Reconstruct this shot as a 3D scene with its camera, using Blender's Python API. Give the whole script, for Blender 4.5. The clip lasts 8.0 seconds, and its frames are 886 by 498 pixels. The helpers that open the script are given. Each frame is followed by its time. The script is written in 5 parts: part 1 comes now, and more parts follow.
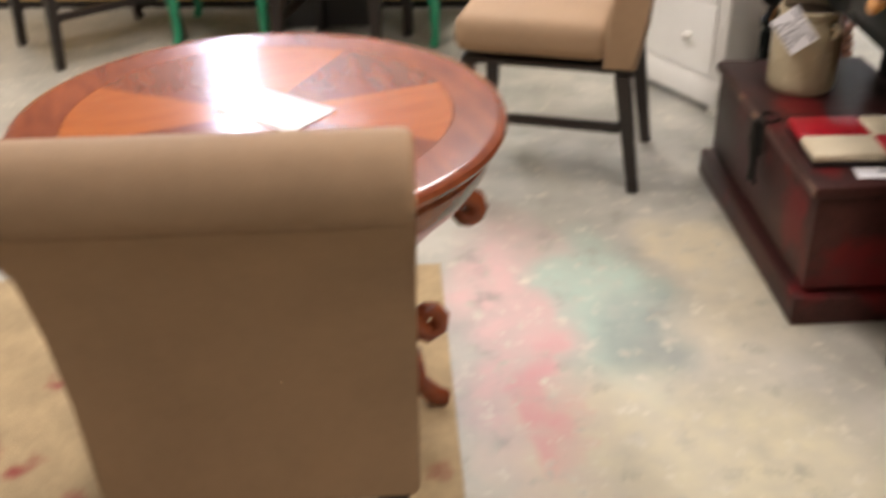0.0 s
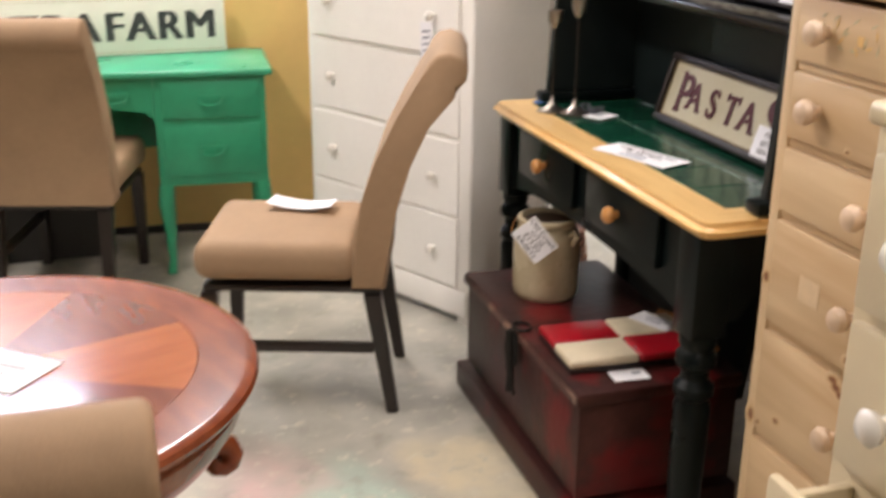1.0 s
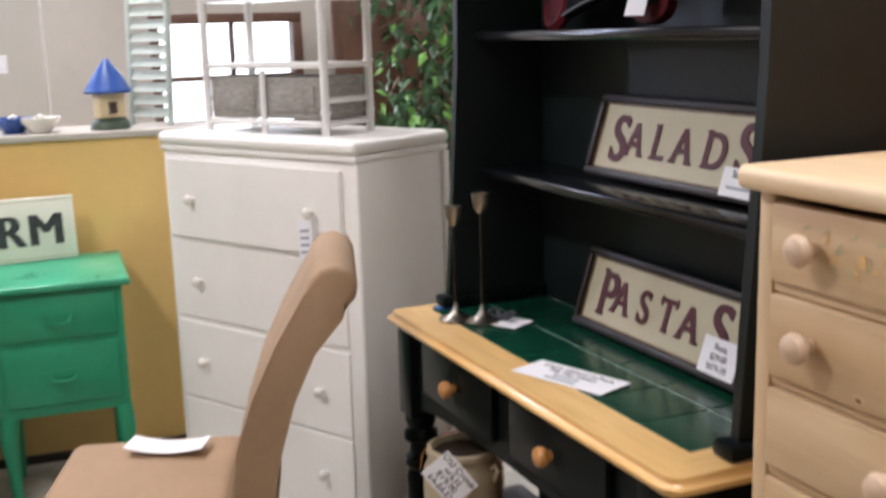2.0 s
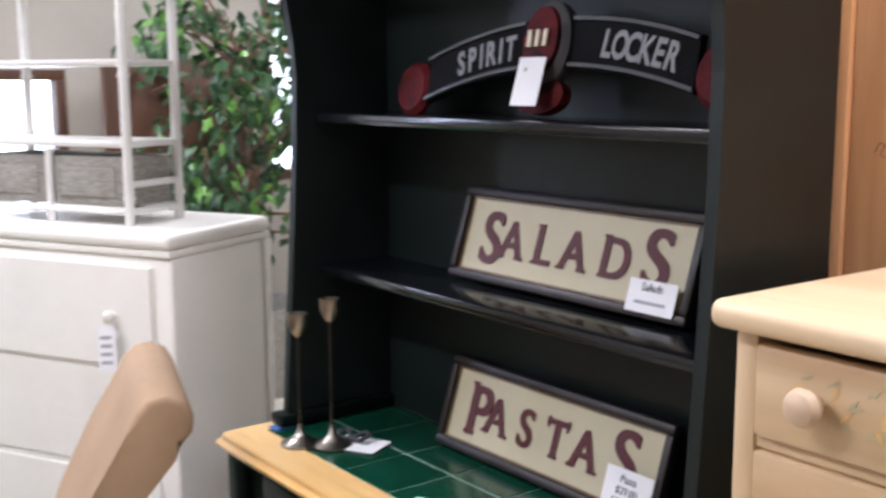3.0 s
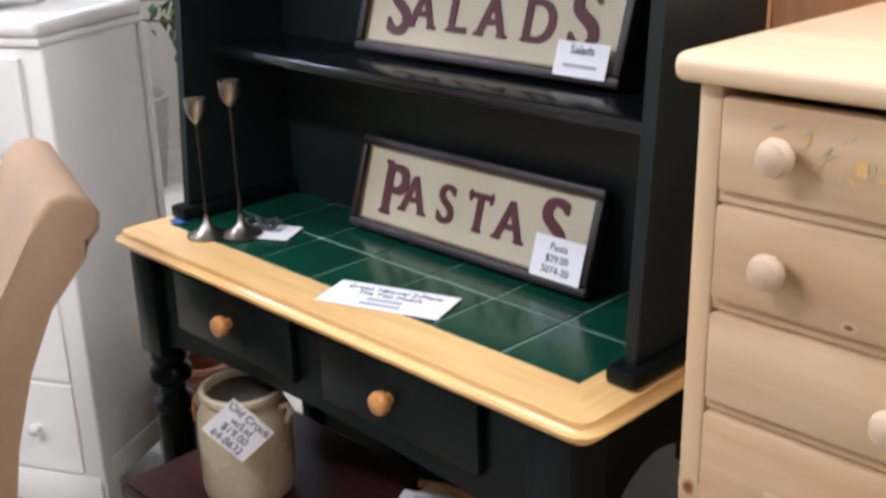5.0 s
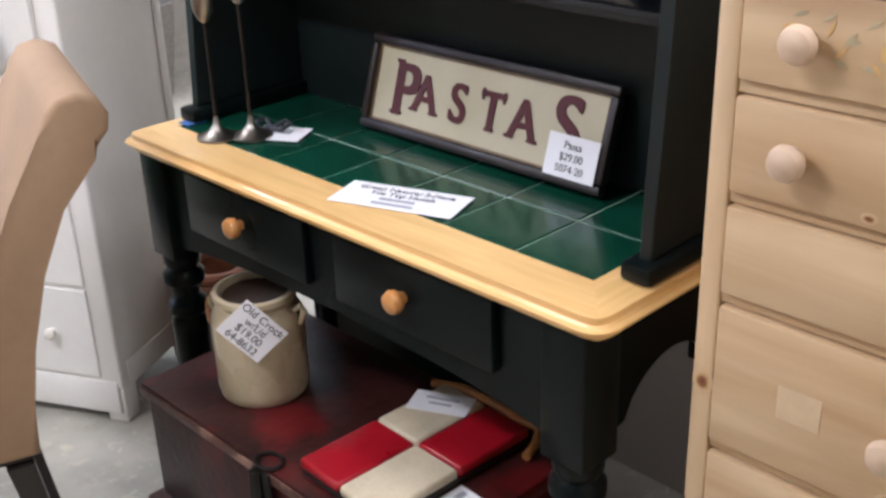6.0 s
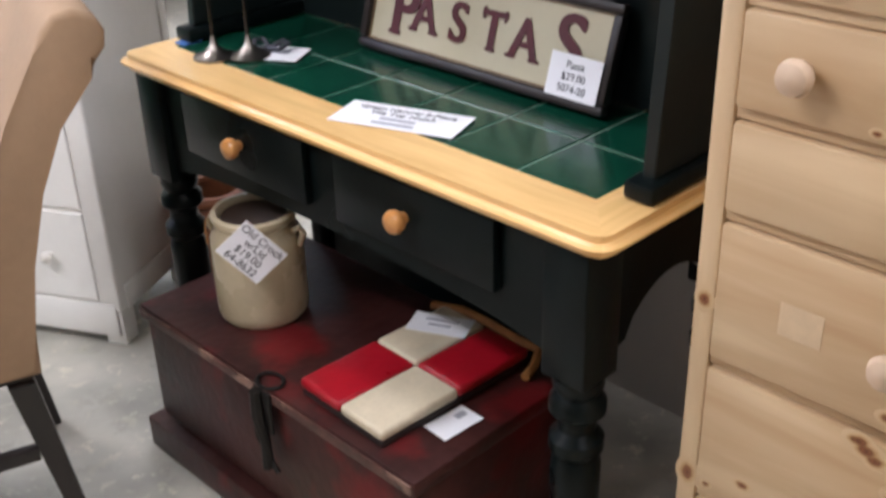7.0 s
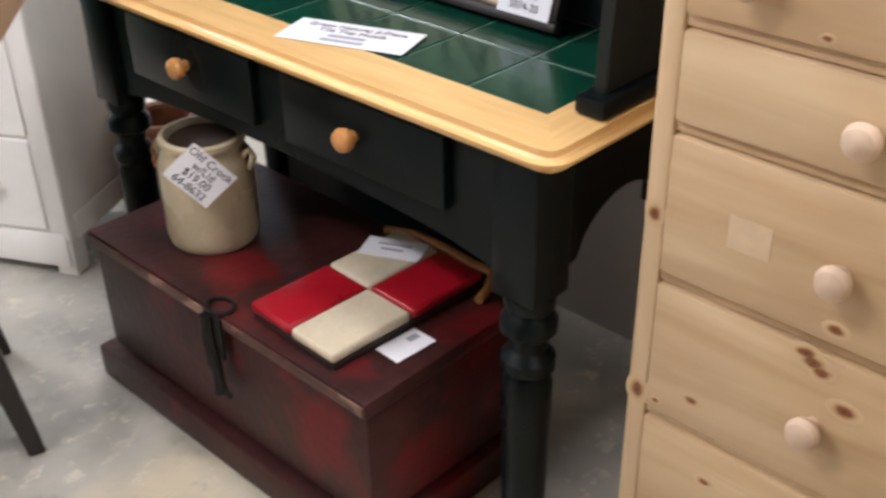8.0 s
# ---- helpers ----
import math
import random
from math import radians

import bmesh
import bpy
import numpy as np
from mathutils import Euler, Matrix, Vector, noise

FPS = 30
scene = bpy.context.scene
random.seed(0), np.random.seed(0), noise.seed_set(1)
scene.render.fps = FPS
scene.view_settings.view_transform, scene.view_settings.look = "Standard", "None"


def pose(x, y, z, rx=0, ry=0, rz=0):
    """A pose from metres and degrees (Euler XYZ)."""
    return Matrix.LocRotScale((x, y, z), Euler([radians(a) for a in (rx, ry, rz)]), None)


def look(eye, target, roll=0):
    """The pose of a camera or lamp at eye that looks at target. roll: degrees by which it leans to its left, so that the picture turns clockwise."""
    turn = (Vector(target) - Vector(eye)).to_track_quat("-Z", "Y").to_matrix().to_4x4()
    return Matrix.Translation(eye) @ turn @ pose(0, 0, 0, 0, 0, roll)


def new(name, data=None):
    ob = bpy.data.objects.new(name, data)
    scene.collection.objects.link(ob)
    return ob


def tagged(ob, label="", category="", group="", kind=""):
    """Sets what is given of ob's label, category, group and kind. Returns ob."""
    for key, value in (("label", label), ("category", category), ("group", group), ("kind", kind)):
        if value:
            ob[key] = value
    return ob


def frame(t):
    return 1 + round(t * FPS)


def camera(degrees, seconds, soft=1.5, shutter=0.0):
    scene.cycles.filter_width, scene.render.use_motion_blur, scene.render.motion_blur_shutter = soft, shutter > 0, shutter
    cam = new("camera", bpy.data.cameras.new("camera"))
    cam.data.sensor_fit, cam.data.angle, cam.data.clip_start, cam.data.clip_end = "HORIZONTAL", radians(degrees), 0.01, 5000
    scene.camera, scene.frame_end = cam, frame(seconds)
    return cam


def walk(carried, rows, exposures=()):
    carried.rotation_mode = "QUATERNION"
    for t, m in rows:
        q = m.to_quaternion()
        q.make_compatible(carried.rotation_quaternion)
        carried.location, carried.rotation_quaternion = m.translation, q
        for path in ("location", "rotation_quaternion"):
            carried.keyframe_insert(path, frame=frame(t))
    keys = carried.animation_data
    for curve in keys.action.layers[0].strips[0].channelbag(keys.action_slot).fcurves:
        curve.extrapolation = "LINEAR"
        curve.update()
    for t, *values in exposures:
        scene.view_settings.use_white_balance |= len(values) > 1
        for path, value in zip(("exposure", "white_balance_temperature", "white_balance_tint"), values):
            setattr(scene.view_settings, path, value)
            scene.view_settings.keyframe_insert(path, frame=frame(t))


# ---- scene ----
cam = camera(44.1, 8.0, soft=2.7, shutter=0.5)
PATH = [
    (0, (-0.964, -1.705, 1.359), (-0.879, 0.022, 0.354), -0.8),
    (0.5, (-0.918, -1.65, 1.338), (-0.586, 0.155, 0.543), -0.4),
    (1, (-0.955, -1.582, 1.349), (-0.397, 0.221, 0.686), 0.6),
    (1.5, (-0.906, -1.402, 1.358), (-0.215, 0.395, 0.817), -0.3),
    (2, (-0.833, -1.168, 1.386), (-0.052, 0.631, 0.993), -1.6),
    (3.5, (-0.877, -0.715, 1.45), (0.455, 0.739, 1.116), 0.1),
    (4, (-0.898, -0.689, 1.443), (0.487, 0.682, 0.994), 0.0),
    (4.5, (-0.911, -0.685, 1.427), (0.451, 0.662, 0.852), -0.8),
    (5, (-0.898, -0.683, 1.408), (0.419, 0.658, 0.723), -1.5),
    (6.5, (-0.905, -0.671, 1.378), (0.344, 0.619, 0.496), -1.9),
    (7, (-0.912, -0.668, 1.369), (0.316, 0.596, 0.424), -1.7),
    (7.5, (-0.912, -0.676, 1.36), (0.258, 0.561, 0.31), -1.9),
    (8, (-0.896, -0.68, 1.329), (0.338, 0.504, 0.292), -0.9),
]
walk(cam, [(t, look(eye, target, roll)) for t, eye, target, roll in PATH], [(0, -0.3, 6600, 17), (0.5, -0.2, 6600, 17), (1.2, -0.34, 6650, 18), (2.0, -0.58, 6120, 18), (2.5, -0.42, 5900, 18), (3.5, -0.16, 5750, 17), (5, -0.2, 5700, 17), (7.5, -0.25, 5850, 17), (8, -0.18, 5950, 17)])
# ---------------------------------------------------------------- world, lights
world = bpy.data.worlds.new("world")
scene.world = world
world.use_nodes = True
sky = world.node_tree.nodes.new("ShaderNodeTexSky")
sky.sky_type, sky.sun_disc = "NISHITA", False
sky.sun_elevation, sky.sun_rotation = radians(40), radians(20)
world.node_tree.links.new(sky.outputs[0], world.node_tree.nodes["Background"].inputs[0])
world.node_tree.nodes["Background"].inputs[1].default_value = 0.12


def area_lamp(name, eye, target, sx, sy, watts, colour):
    data = bpy.data.lights.new(name, "AREA")
    data.shape, data.size, data.size_y, data.energy, data.color = "RECTANGLE", sx, sy, watts, colour
    ob = new(name, data)
    ob.matrix_world = look(eye, target)
    return ob


CEIL = 2.95
WARM = (1.0, 0.96, 0.91)
# Unseen ceiling lights; third and last are added to brighten orange panel, dresser side, chair backs.
TUBES = [(-0.55, 2.75), (-1.75, 0.95), (0.02, -0.62), (1.9, 2.7), (-2.9, 2.2), (-0.75, -2.5)]
WATTS = [70, 64, 40, 66, 20, 24]
for (lx, ly), watts in zip(TUBES, WATTS):
    area_lamp("unseen_tube_light", (lx, ly, CEIL - 0.09), (lx, ly, 0), 0.28, 1.15, watts, WARM)
area_lamp("daylight_tube", (-1.5, 4.15, CEIL - 0.09), (-1.5, 4.15, 0), 0.5, 0.5, 34, (0.76, 0.84, 1.0))
# daylight through the north windows
area_lamp("window_light", (-1.9, 4.5, 2.15), (-1.1, 0, 0.6), 0.06, 1.3, 30, (0.72, 0.80, 1.0))
area_lamp("window_light", (0.47, 4.5, 0.95), (0.2, 0, 0.7), 0.7, 1.0, 22, (0.85, 0.92, 1.0))


# ---------------------------------------------------------------- materials
def mat(name, base, rough=0.5, metal=0.0, vary=0.12, scale=6.0, bump=0.0, bscale=60.0, stretch=(1, 1, 1), second=None, amount=0.5, coat=0.0, spec=0.5):
    """A surface with two scales of tone, optional second colour in patches, and fine relief."""
    m = bpy.data.materials.new(name)
    m.use_nodes = True
    nt = m.node_tree
    N, L = nt.nodes, nt.links
    b = N["Principled BSDF"]
    tc, mp = N.new("ShaderNodeTexCoord"), N.new("ShaderNodeMapping")
    mp.inputs["Scale"].default_value = stretch
    L.new(tc.outputs["Object"], mp.inputs["Vector"])
    n1, n2 = N.new("ShaderNodeTexNoise"), N.new("ShaderNodeTexNoise")
    n1.inputs["Scale"].default_value, n1.inputs["Detail"].default_value = scale, 5
    n2.inputs["Scale"].default_value, n2.inputs["Detail"].default_value = scale * 9, 3
    add = N.new("ShaderNodeMath")
    add.operation = "MULTIPLY_ADD"
    add.inputs[1].default_value = 0.35
    for n in (n1, n2):
        L.new(mp.outputs[0], n.inputs["Vector"])
    L.new(n2.outputs["Fac"], add.inputs[0])
    L.new(n1.outputs["Fac"], add.inputs[2])
    ramp = N.new("ShaderNodeValToRGB")
    lo, hi = ramp.color_ramp.elements
    lo.position, hi.position = 0.4, 0.95
    lo.color = (*[c * (1 - vary) for c in base], 1)
    hi.color = (*[min(1, c * (1 + vary)) for c in base], 1)
    L.new(add.outputs[0], ramp.inputs["Fac"])
    colour = ramp.outputs["Color"]
    if second:
        n3, r3, mix = N.new("ShaderNodeTexNoise"), N.new("ShaderNodeValToRGB"), N.new("ShaderNodeMix")
        n3.inputs["Scale"].default_value, n3.inputs["Detail"].default_value = scale * 0.8, 6
        L.new(mp.outputs[0], n3.inputs["Vector"])
        r3.color_ramp.elements[0].position, r3.color_ramp.elements[1].position = 1 - amount, min(1, 1.1 - amount)
        L.new(n3.outputs["Fac"], r3.inputs["Fac"])
        mix.data_type = "RGBA"
        L.new(r3.outputs["Color"], mix.inputs["Factor"])
        L.new(colour, mix.inputs["A"])
        mix.inputs["B"].default_value = (*second, 1)
        colour = mix.outputs["Result"]
    L.new(colour, b.inputs["Base Color"])
    b.inputs["Metallic"].default_value = metal
    b.inputs["Specular IOR Level"].default_value = spec
    b.inputs["Coat Weight"].default_value, b.inputs["Coat Roughness"].default_value = coat, 0.08
    rr = N.new("ShaderNodeMapRange")
    rr.inputs["To Min"].default_value, rr.inputs["To Max"].default_value = max(0.02, rough - 0.08), min(1, rough + 0.08)
    L.new(n1.outputs["Fac"], rr.inputs["Value"])
    L.new(rr.outputs[0], b.inputs["Roughness"])
    if bump:
        nb, bp = N.new("ShaderNodeTexNoise"), N.new("ShaderNodeBump")
        nb.inputs["Scale"].default_value, nb.inputs["Detail"].default_value = bscale, 4
        L.new(mp.outputs[0], nb.inputs["Vector"])
        L.new(nb.outputs["Fac"], bp.inputs["Height"])
        bp.inputs["Strength"].default_value, bp.inputs["Distance"].default_value = bump, 0.004
        L.new(bp.outputs[0], b.inputs["Normal"])
    return m


def wood(name, light, dark, rough=0.4, grain=(14, 14, 1.2), scale=4.0, knots=None, coat=0.0, bump=0.1, warm=0.5):
    """Timber with long grain along the axis whose grain number is small; optional round dark knots."""
    m = bpy.data.materials.new(name)
    m.use_nodes = True
    N, L = m.node_tree.nodes, m.node_tree.links
    b = N["Principled BSDF"]
    tc, mp = N.new("ShaderNodeTexCoord"), N.new("ShaderNodeMapping")
    mp.inputs["Scale"].default_value = grain
    info, shift = N.new("ShaderNodeObjectInfo"), N.new("ShaderNodeVectorMath")
    shift.operation = "MULTIPLY_ADD"
    shift.inputs[1].default_value = (7, 5, 3)
    L.new(info.outputs["Random"], shift.inputs[0])
    L.new(tc.outputs["Object"], shift.inputs[2])
    L.new(shift.outputs[0], mp.inputs["Vector"])
    n1, n2 = N.new("ShaderNodeTexNoise"), N.new("ShaderNodeTexNoise")
    n1.inputs["Scale"].default_value, n1.inputs["Detail"].default_value, n1.inputs["Distortion"].default_value = scale, 6, 0.6
    n2.inputs["Scale"].default_value, n2.inputs["Detail"].default_value = 2.5, 3
    L.new(mp.outputs[0], n1.inputs["Vector"])
    L.new(shift.outputs[0], n2.inputs["Vector"])
    mixf = N.new("ShaderNodeMath")
    mixf.operation = "MULTIPLY_ADD"
    mixf.inputs[1].default_value = warm
    L.new(n2.outputs["Fac"], mixf.inputs[0])
    L.new(n1.outputs["Fac"], mixf.inputs[2])
    ramp = N.new("ShaderNodeValToRGB")
    lo, hi = ramp.color_ramp.elements
    lo.position, hi.position, lo.color, hi.color = 0.5, 1.0, (*dark, 1), (*light, 1)
    L.new(mixf.outputs[0], ramp.inputs["Fac"])
    colour = ramp.outputs["Color"]
    if knots:
        vor, kr, mix = N.new("ShaderNodeTexVoronoi"), N.new("ShaderNodeValToRGB"), N.new("ShaderNodeMix")
        km = N.new("ShaderNodeMapping")
        km.inputs["Scale"].default_value = (1, 0.7, 1.4)
        L.new(shift.outputs[0], km.inputs["Vector"])
        L.new(km.outputs[0], vor.inputs["Vector"])
        vor.inputs["Scale"].default_value = knots
        kr.color_ramp.elements[0].position, kr.color_ramp.elements[1].position = 0.04, 0.17
        kr.color_ramp.elements[0].color, kr.color_ramp.elements[1].color = (1, 1, 1, 1), (0, 0, 0, 1)
        L.new(vor.outputs["Distance"], kr.inputs["Fac"])
        mix.data_type = "RGBA"
        L.new(kr.outputs["Color"], mix.inputs["Factor"])
        L.new(colour, mix.inputs["A"])
        mix.inputs["B"].default_value = (0.17, 0.07, 0.025, 1)
        colour = mix.outputs["Result"]
    L.new(colour, b.inputs["Base Color"])
    b.inputs["Roughness"].default_value = rough
    b.inputs["Coat Weight"].default_value, b.inputs["Coat Roughness"].default_value = coat, 0.1
    bp = N.new("ShaderNodeBump")
    bp.inputs["Strength"].default_value, bp.inputs["Distance"].default_value = bump, 0.002
    L.new(n1.outputs["Fac"], bp.inputs["Height"])
    L.new(bp.outputs[0], b.inputs["Normal"])
    return m


def glow(name, colour, strength):
    m = bpy.data.materials.new(name)
    m.use_nodes = True
    b = m.node_tree.nodes["Principled BSDF"]
    b.inputs["Base Color"].default_value = (0.8, 0.8, 0.8, 1)
    b.inputs["Emission Color"].default_value, b.inputs["Emission Strength"].default_value = (*colour, 1), strength
    return m


def glass(name, tint=(0.95, 0.97, 0.96), rough=0.02):
    m = bpy.data.materials.new(name)
    m.use_nodes = True
    b = m.node_tree.nodes["Principled BSDF"]
    b.inputs["Base Color"].default_value, b.inputs["Roughness"].default_value = (*tint, 1), rough
    b.inputs["Transmission Weight"].default_value, b.inputs["IOR"].default_value = 1.0, 1.1
    return m


def floor_material():
    """Grey concrete with worn patches of old pink, green, yellow and cream paint, and scuffs."""
    m = bpy.data.materials.new("painted_concrete")
    m.use_nodes = True
    N, L = m.node_tree.nodes, m.node_tree.links
    b = N["Principled BSDF"]
    tc = N.new("ShaderNodeTexCoord")
    warp, wv = N.new("ShaderNodeTexNoise"), N.new("ShaderNodeVectorMath")
    warp.inputs["Scale"].default_value, warp.inputs["Detail"].default_value = 3.5, 6
    L.new(tc.outputs["Object"], warp.inputs["Vector"])
    wv.operation = "MULTIPLY_ADD"
    wv.inputs[1].default_value = (0.38, 0.38, 0)
    L.new(warp.outputs["Color"], wv.inputs[0])
    L.new(tc.outputs["Object"], wv.inputs[2])
    base, ramp = N.new("ShaderNodeTexNoise"), N.new("ShaderNodeValToRGB")
    base.inputs["Scale"].default_value, base.inputs["Detail"].default_value = 5, 8
    L.new(tc.outputs["Object"], base.inputs["Vector"])
    lo, hi = ramp.color_ramp.elements
    lo.position, hi.position, lo.color, hi.color = 0.3, 0.75, (0.27, 0.26, 0.22, 1), (0.50, 0.475, 0.40, 1)
    L.new(base.outputs["Fac"], ramp.inputs["Fac"])
    colour = ramp.outputs["Color"]
    # blot: centre, size, colour, strength
    BLOTS = [((-0.70, 0.22), (0.15, 0.62), (0.56, 0.36, 0.33), 0.85), ((-0.50, 0.36), (0.12, 0.36), (0.36, 0.46, 0.38), 0.85), ((-0.42, 0.22), (0.13, 0.16), (0.24, 0.28, 0.25), 0.7),
             ((-0.22, 0.42), (0.16, 0.35), (0.56, 0.50, 0.36), 0.7), ((-0.45, -0.2), (0.42, 0.3), (0.55, 0.50, 0.34), 0.75),
             ((-0.26, 0.62), (0.1, 0.14), (0.60, 0.52, 0.36), 0.8), ((-0.66, 0.02), (0.06, 0.22), (0.60, 0.24, 0.24), 0.6), ((-0.72, -0.5), (0.3, 0.3), (0.5, 0.44, 0.33), 0.6)]
    speck = N.new("ShaderNodeTexNoise")
    speck.inputs["Scale"].default_value, speck.inputs["Detail"].default_value = 16, 9
    L.new(tc.outputs["Object"], speck.inputs["Vector"])
    for (cx, cy), (sx, sy), c, k in BLOTS:
        mp, ln, mr, mul, mix = N.new("ShaderNodeMapping"), N.new("ShaderNodeVectorMath"), N.new("ShaderNodeMapRange"), N.new("ShaderNodeMath"), N.new("ShaderNodeMix")
        mp.vector_type = "POINT"
        mp.inputs["Location"].default_value = (-(cx + 0.19) / sx, -(cy + 0.19) / sy, 0)
        mp.inputs["Scale"].default_value = (1 / sx, 1 / sy, 0)
        L.new(wv.outputs[0], mp.inputs["Vector"])
        ln.operation = "LENGTH"
        L.new(mp.outputs[0], ln.inputs[0])
        mr.inputs["From Min"].default_value, mr.inputs["From Max"].default_value = 1.15, 0.6
        mr.inputs["To Max"].default_value = k * 1.9
        L.new(ln.outputs["Value"], mr.inputs["Value"])
        mul.operation, mul.use_clamp = "MULTIPLY", True
        L.new(mr.outputs[0], mul.inputs[0])
        L.new(speck.outputs["Fac"], mul.inputs[1])
        mix.data_type = "RGBA"
        L.new(mul.outputs[0], mix.inputs["Factor"])
        L.new(colour, mix.inputs["A"])
        mix.inputs["B"].default_value = (*c, 1)
        colour = mix.outputs["Result"]
    # chips of pale and dark
    chip, cr, cmix = N.new("ShaderNodeTexNoise"), N.new("ShaderNodeValToRGB"), N.new("ShaderNodeMix")
    chip.inputs["Scale"].default_value, chip.inputs["Detail"].default_value, chip.inputs["Roughness"].default_value = 22, 9, 0.7
    L.new(tc.outputs["Object"], chip.inputs["Vector"])
    cr.color_ramp.elements[0].position, cr.color_ramp.elements[1].position = 0.55, 0.66
    L.new(chip.outputs["Fac"], cr.inputs["Fac"])
    cmix.data_type = "RGBA"
    L.new(cr.outputs["Color"], cmix.inputs["Factor"])
    L.new(colour, cmix.inputs["A"])
    cmix.inputs["B"].default_value = (0.62, 0.58, 0.46, 1)
    dk, dr, dmix = N.new("ShaderNodeTexNoise"), N.new("ShaderNodeValToRGB"), N.new("ShaderNodeMix")
    dk.inputs["Scale"].default_value, dk.inputs["Detail"].default_value, dk.inputs["Roughness"].default_value = 11, 10, 0.7
    L.new(tc.outputs["Object"], dk.inputs["Vector"])
    dr.color_ramp.elements[0].position, dr.color_ramp.elements[1].position = 0.55, 0.76
    L.new(dk.outputs["Fac"], dr.inputs["Fac"])
    dmix.data_type = "RGBA"
    L.new(dr.outputs["Color"], dmix.inputs["Factor"])
    L.new(cmix.outputs["Result"], dmix.inputs["A"])
    dmix.inputs["B"].default_value = (0.16, 0.155, 0.125, 1)
    L.new(dmix.outputs["Result"], b.inputs["Base Color"])
    rr, bp = N.new("ShaderNodeMapRange"), N.new("ShaderNodeBump")
    rr.inputs["To Min"].default_value, rr.inputs["To Max"].default_value = 0.25, 0.6
    L.new(base.outputs["Fac"], rr.inputs["Value"])
    L.new(rr.outputs[0], b.inputs["Roughness"])
    bp.inputs["Strength"].default_value, bp.inputs["Distance"].default_value = 0.25, 0.004
    L.new(speck.outputs["Fac"], bp.inputs["Height"])
    L.new(bp.outputs[0], b.inputs["Normal"])
    return m


M_FLOOR = floor_material()
M_YELLOW = mat("yellow_wall_paint", (0.72, 0.48, 0.17), 0.55, vary=0.08, scale=3, bump=0.15, bscale=140)
M_BEIGE = mat("beige_wall_paint", (0.44, 0.41, 0.36), 0.6, vary=0.08, scale=2, bump=0.15, bscale=120)
M_CEIL = mat("ceiling_paint", (0.5, 0.48, 0.44), 0.8, vary=0.06, scale=2)
M_GREENBLACK = mat("dark_green_lacquer", (0.004, 0.007, 0.007), 0.3, vary=0.3, scale=5, bump=0.05, bscale=90, spec=0.15)
M_SHELFGLOSS = mat("dark_green_gloss_shelf", (0.006, 0.007, 0.009), 0.16, vary=0.3, scale=5, bump=0.03, bscale=60, spec=0.5)
M_PANEL = mat("dark_green_lacquer_panel", (0.008, 0.013, 0.013), 0.42, vary=0.3, scale=4, bump=0.05, bscale=70, spec=0.3)
M_TOPWOOD = wood("honey_maple", (0.86, 0.58, 0.25), (0.70, 0.43, 0.16), 0.28, grain=(16, 1.3, 16), coat=0.4, bump=0.05)
M_TOPWOOD_X = wood("honey_maple_cross", (0.86, 0.58, 0.25), (0.68, 0.42, 0.15), 0.28, grain=(1.3, 16, 16), coat=0.4, bump=0.05)
M_KNOB = wood("honey_knob", (0.62, 0.30, 0.09), (0.42, 0.18, 0.05), 0.3, grain=(3, 20, 20), coat=0.4)
M_TILE = mat("dark_green_glazed_tile", (0.005, 0.05, 0.028), 0.2, vary=0.35, scale=9, bump=0.08, bscale=25, coat=0.12)
M_GROUT = mat("pale_green_grout", (0.26, 0.36, 0.28), 0.8, vary=0.15, scale=30)
M_PINE = wood("pale_pine", (0.69, 0.52, 0.31), (0.47, 0.30, 0.15), 0.45, grain=(7, 0.7, 7), scale=2.6, knots=3.1, bump=0.06)
M_PINE_V = wood("pale_pine_upright", (0.70, 0.53, 0.32), (0.55, 0.38, 0.21), 0.5, grain=(10, 10, 0.8), scale=3.0, knots=2.6, bump=0.06)
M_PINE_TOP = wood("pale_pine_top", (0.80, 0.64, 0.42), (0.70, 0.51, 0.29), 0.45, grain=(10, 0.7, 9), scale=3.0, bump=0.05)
M_PINEKNOB = mat("pale_wood_knob", (0.61, 0.455, 0.315), 0.4, vary=0.12, scale=12)
M_ORANGE = wood("orange_pine", (0.78, 0.42, 0.2), (0.6, 0.28, 0.11), 0.5, grain=(9, 9, 0.8), scale=2.5, bump=0.05)
M_CHEST = mat("worn_oxblood_paint", (0.040, 0.012, 0.010), 0.42, vary=0.7, scale=6, bump=0.3, bscale=45, second=(0.12, 0.009, 0.010), amount=0.44, spec=0.25)
M_CHESTEDGE = mat("worn_brown_edge", (0.075, 0.03, 0.022), 0.5, vary=0.6, scale=20, second=(0.24, 0.14, 0.10), amount=0.45, bump=0.3, bscale=60)
M_IRON = mat("black_iron", (0.02, 0.018, 0.016), 0.55, metal=0.7, vary=0.4, scale=20, bump=0.3, bscale=90)
M_STONE = mat("cream_stoneware_glaze", (0.55, 0.47, 0.31), 0.28, vary=0.12, scale=9, second=(0.42, 0.24, 0.06), amount=0.36, bump=0.06, bscale=40)
M_CROCKDARK = mat("brown_glaze", (0.05, 0.03, 0.02), 0.3, vary=0.3, scale=12)
M_PAPER = mat("white_card", (0.82, 0.82, 0.84), 0.7, vary=0.03, scale=4)
M_INK = mat("black_ink", (0.03, 0.03, 0.04), 0.7, vary=0.1)
M_GREYINK = mat("grey_print", (0.35, 0.36, 0.4), 0.7, vary=0.1)
M_RED = mat("red_vinyl", (0.33, 0.006, 0.014), 0.3, vary=0.2, scale=14, bump=0.2, bscale=60)
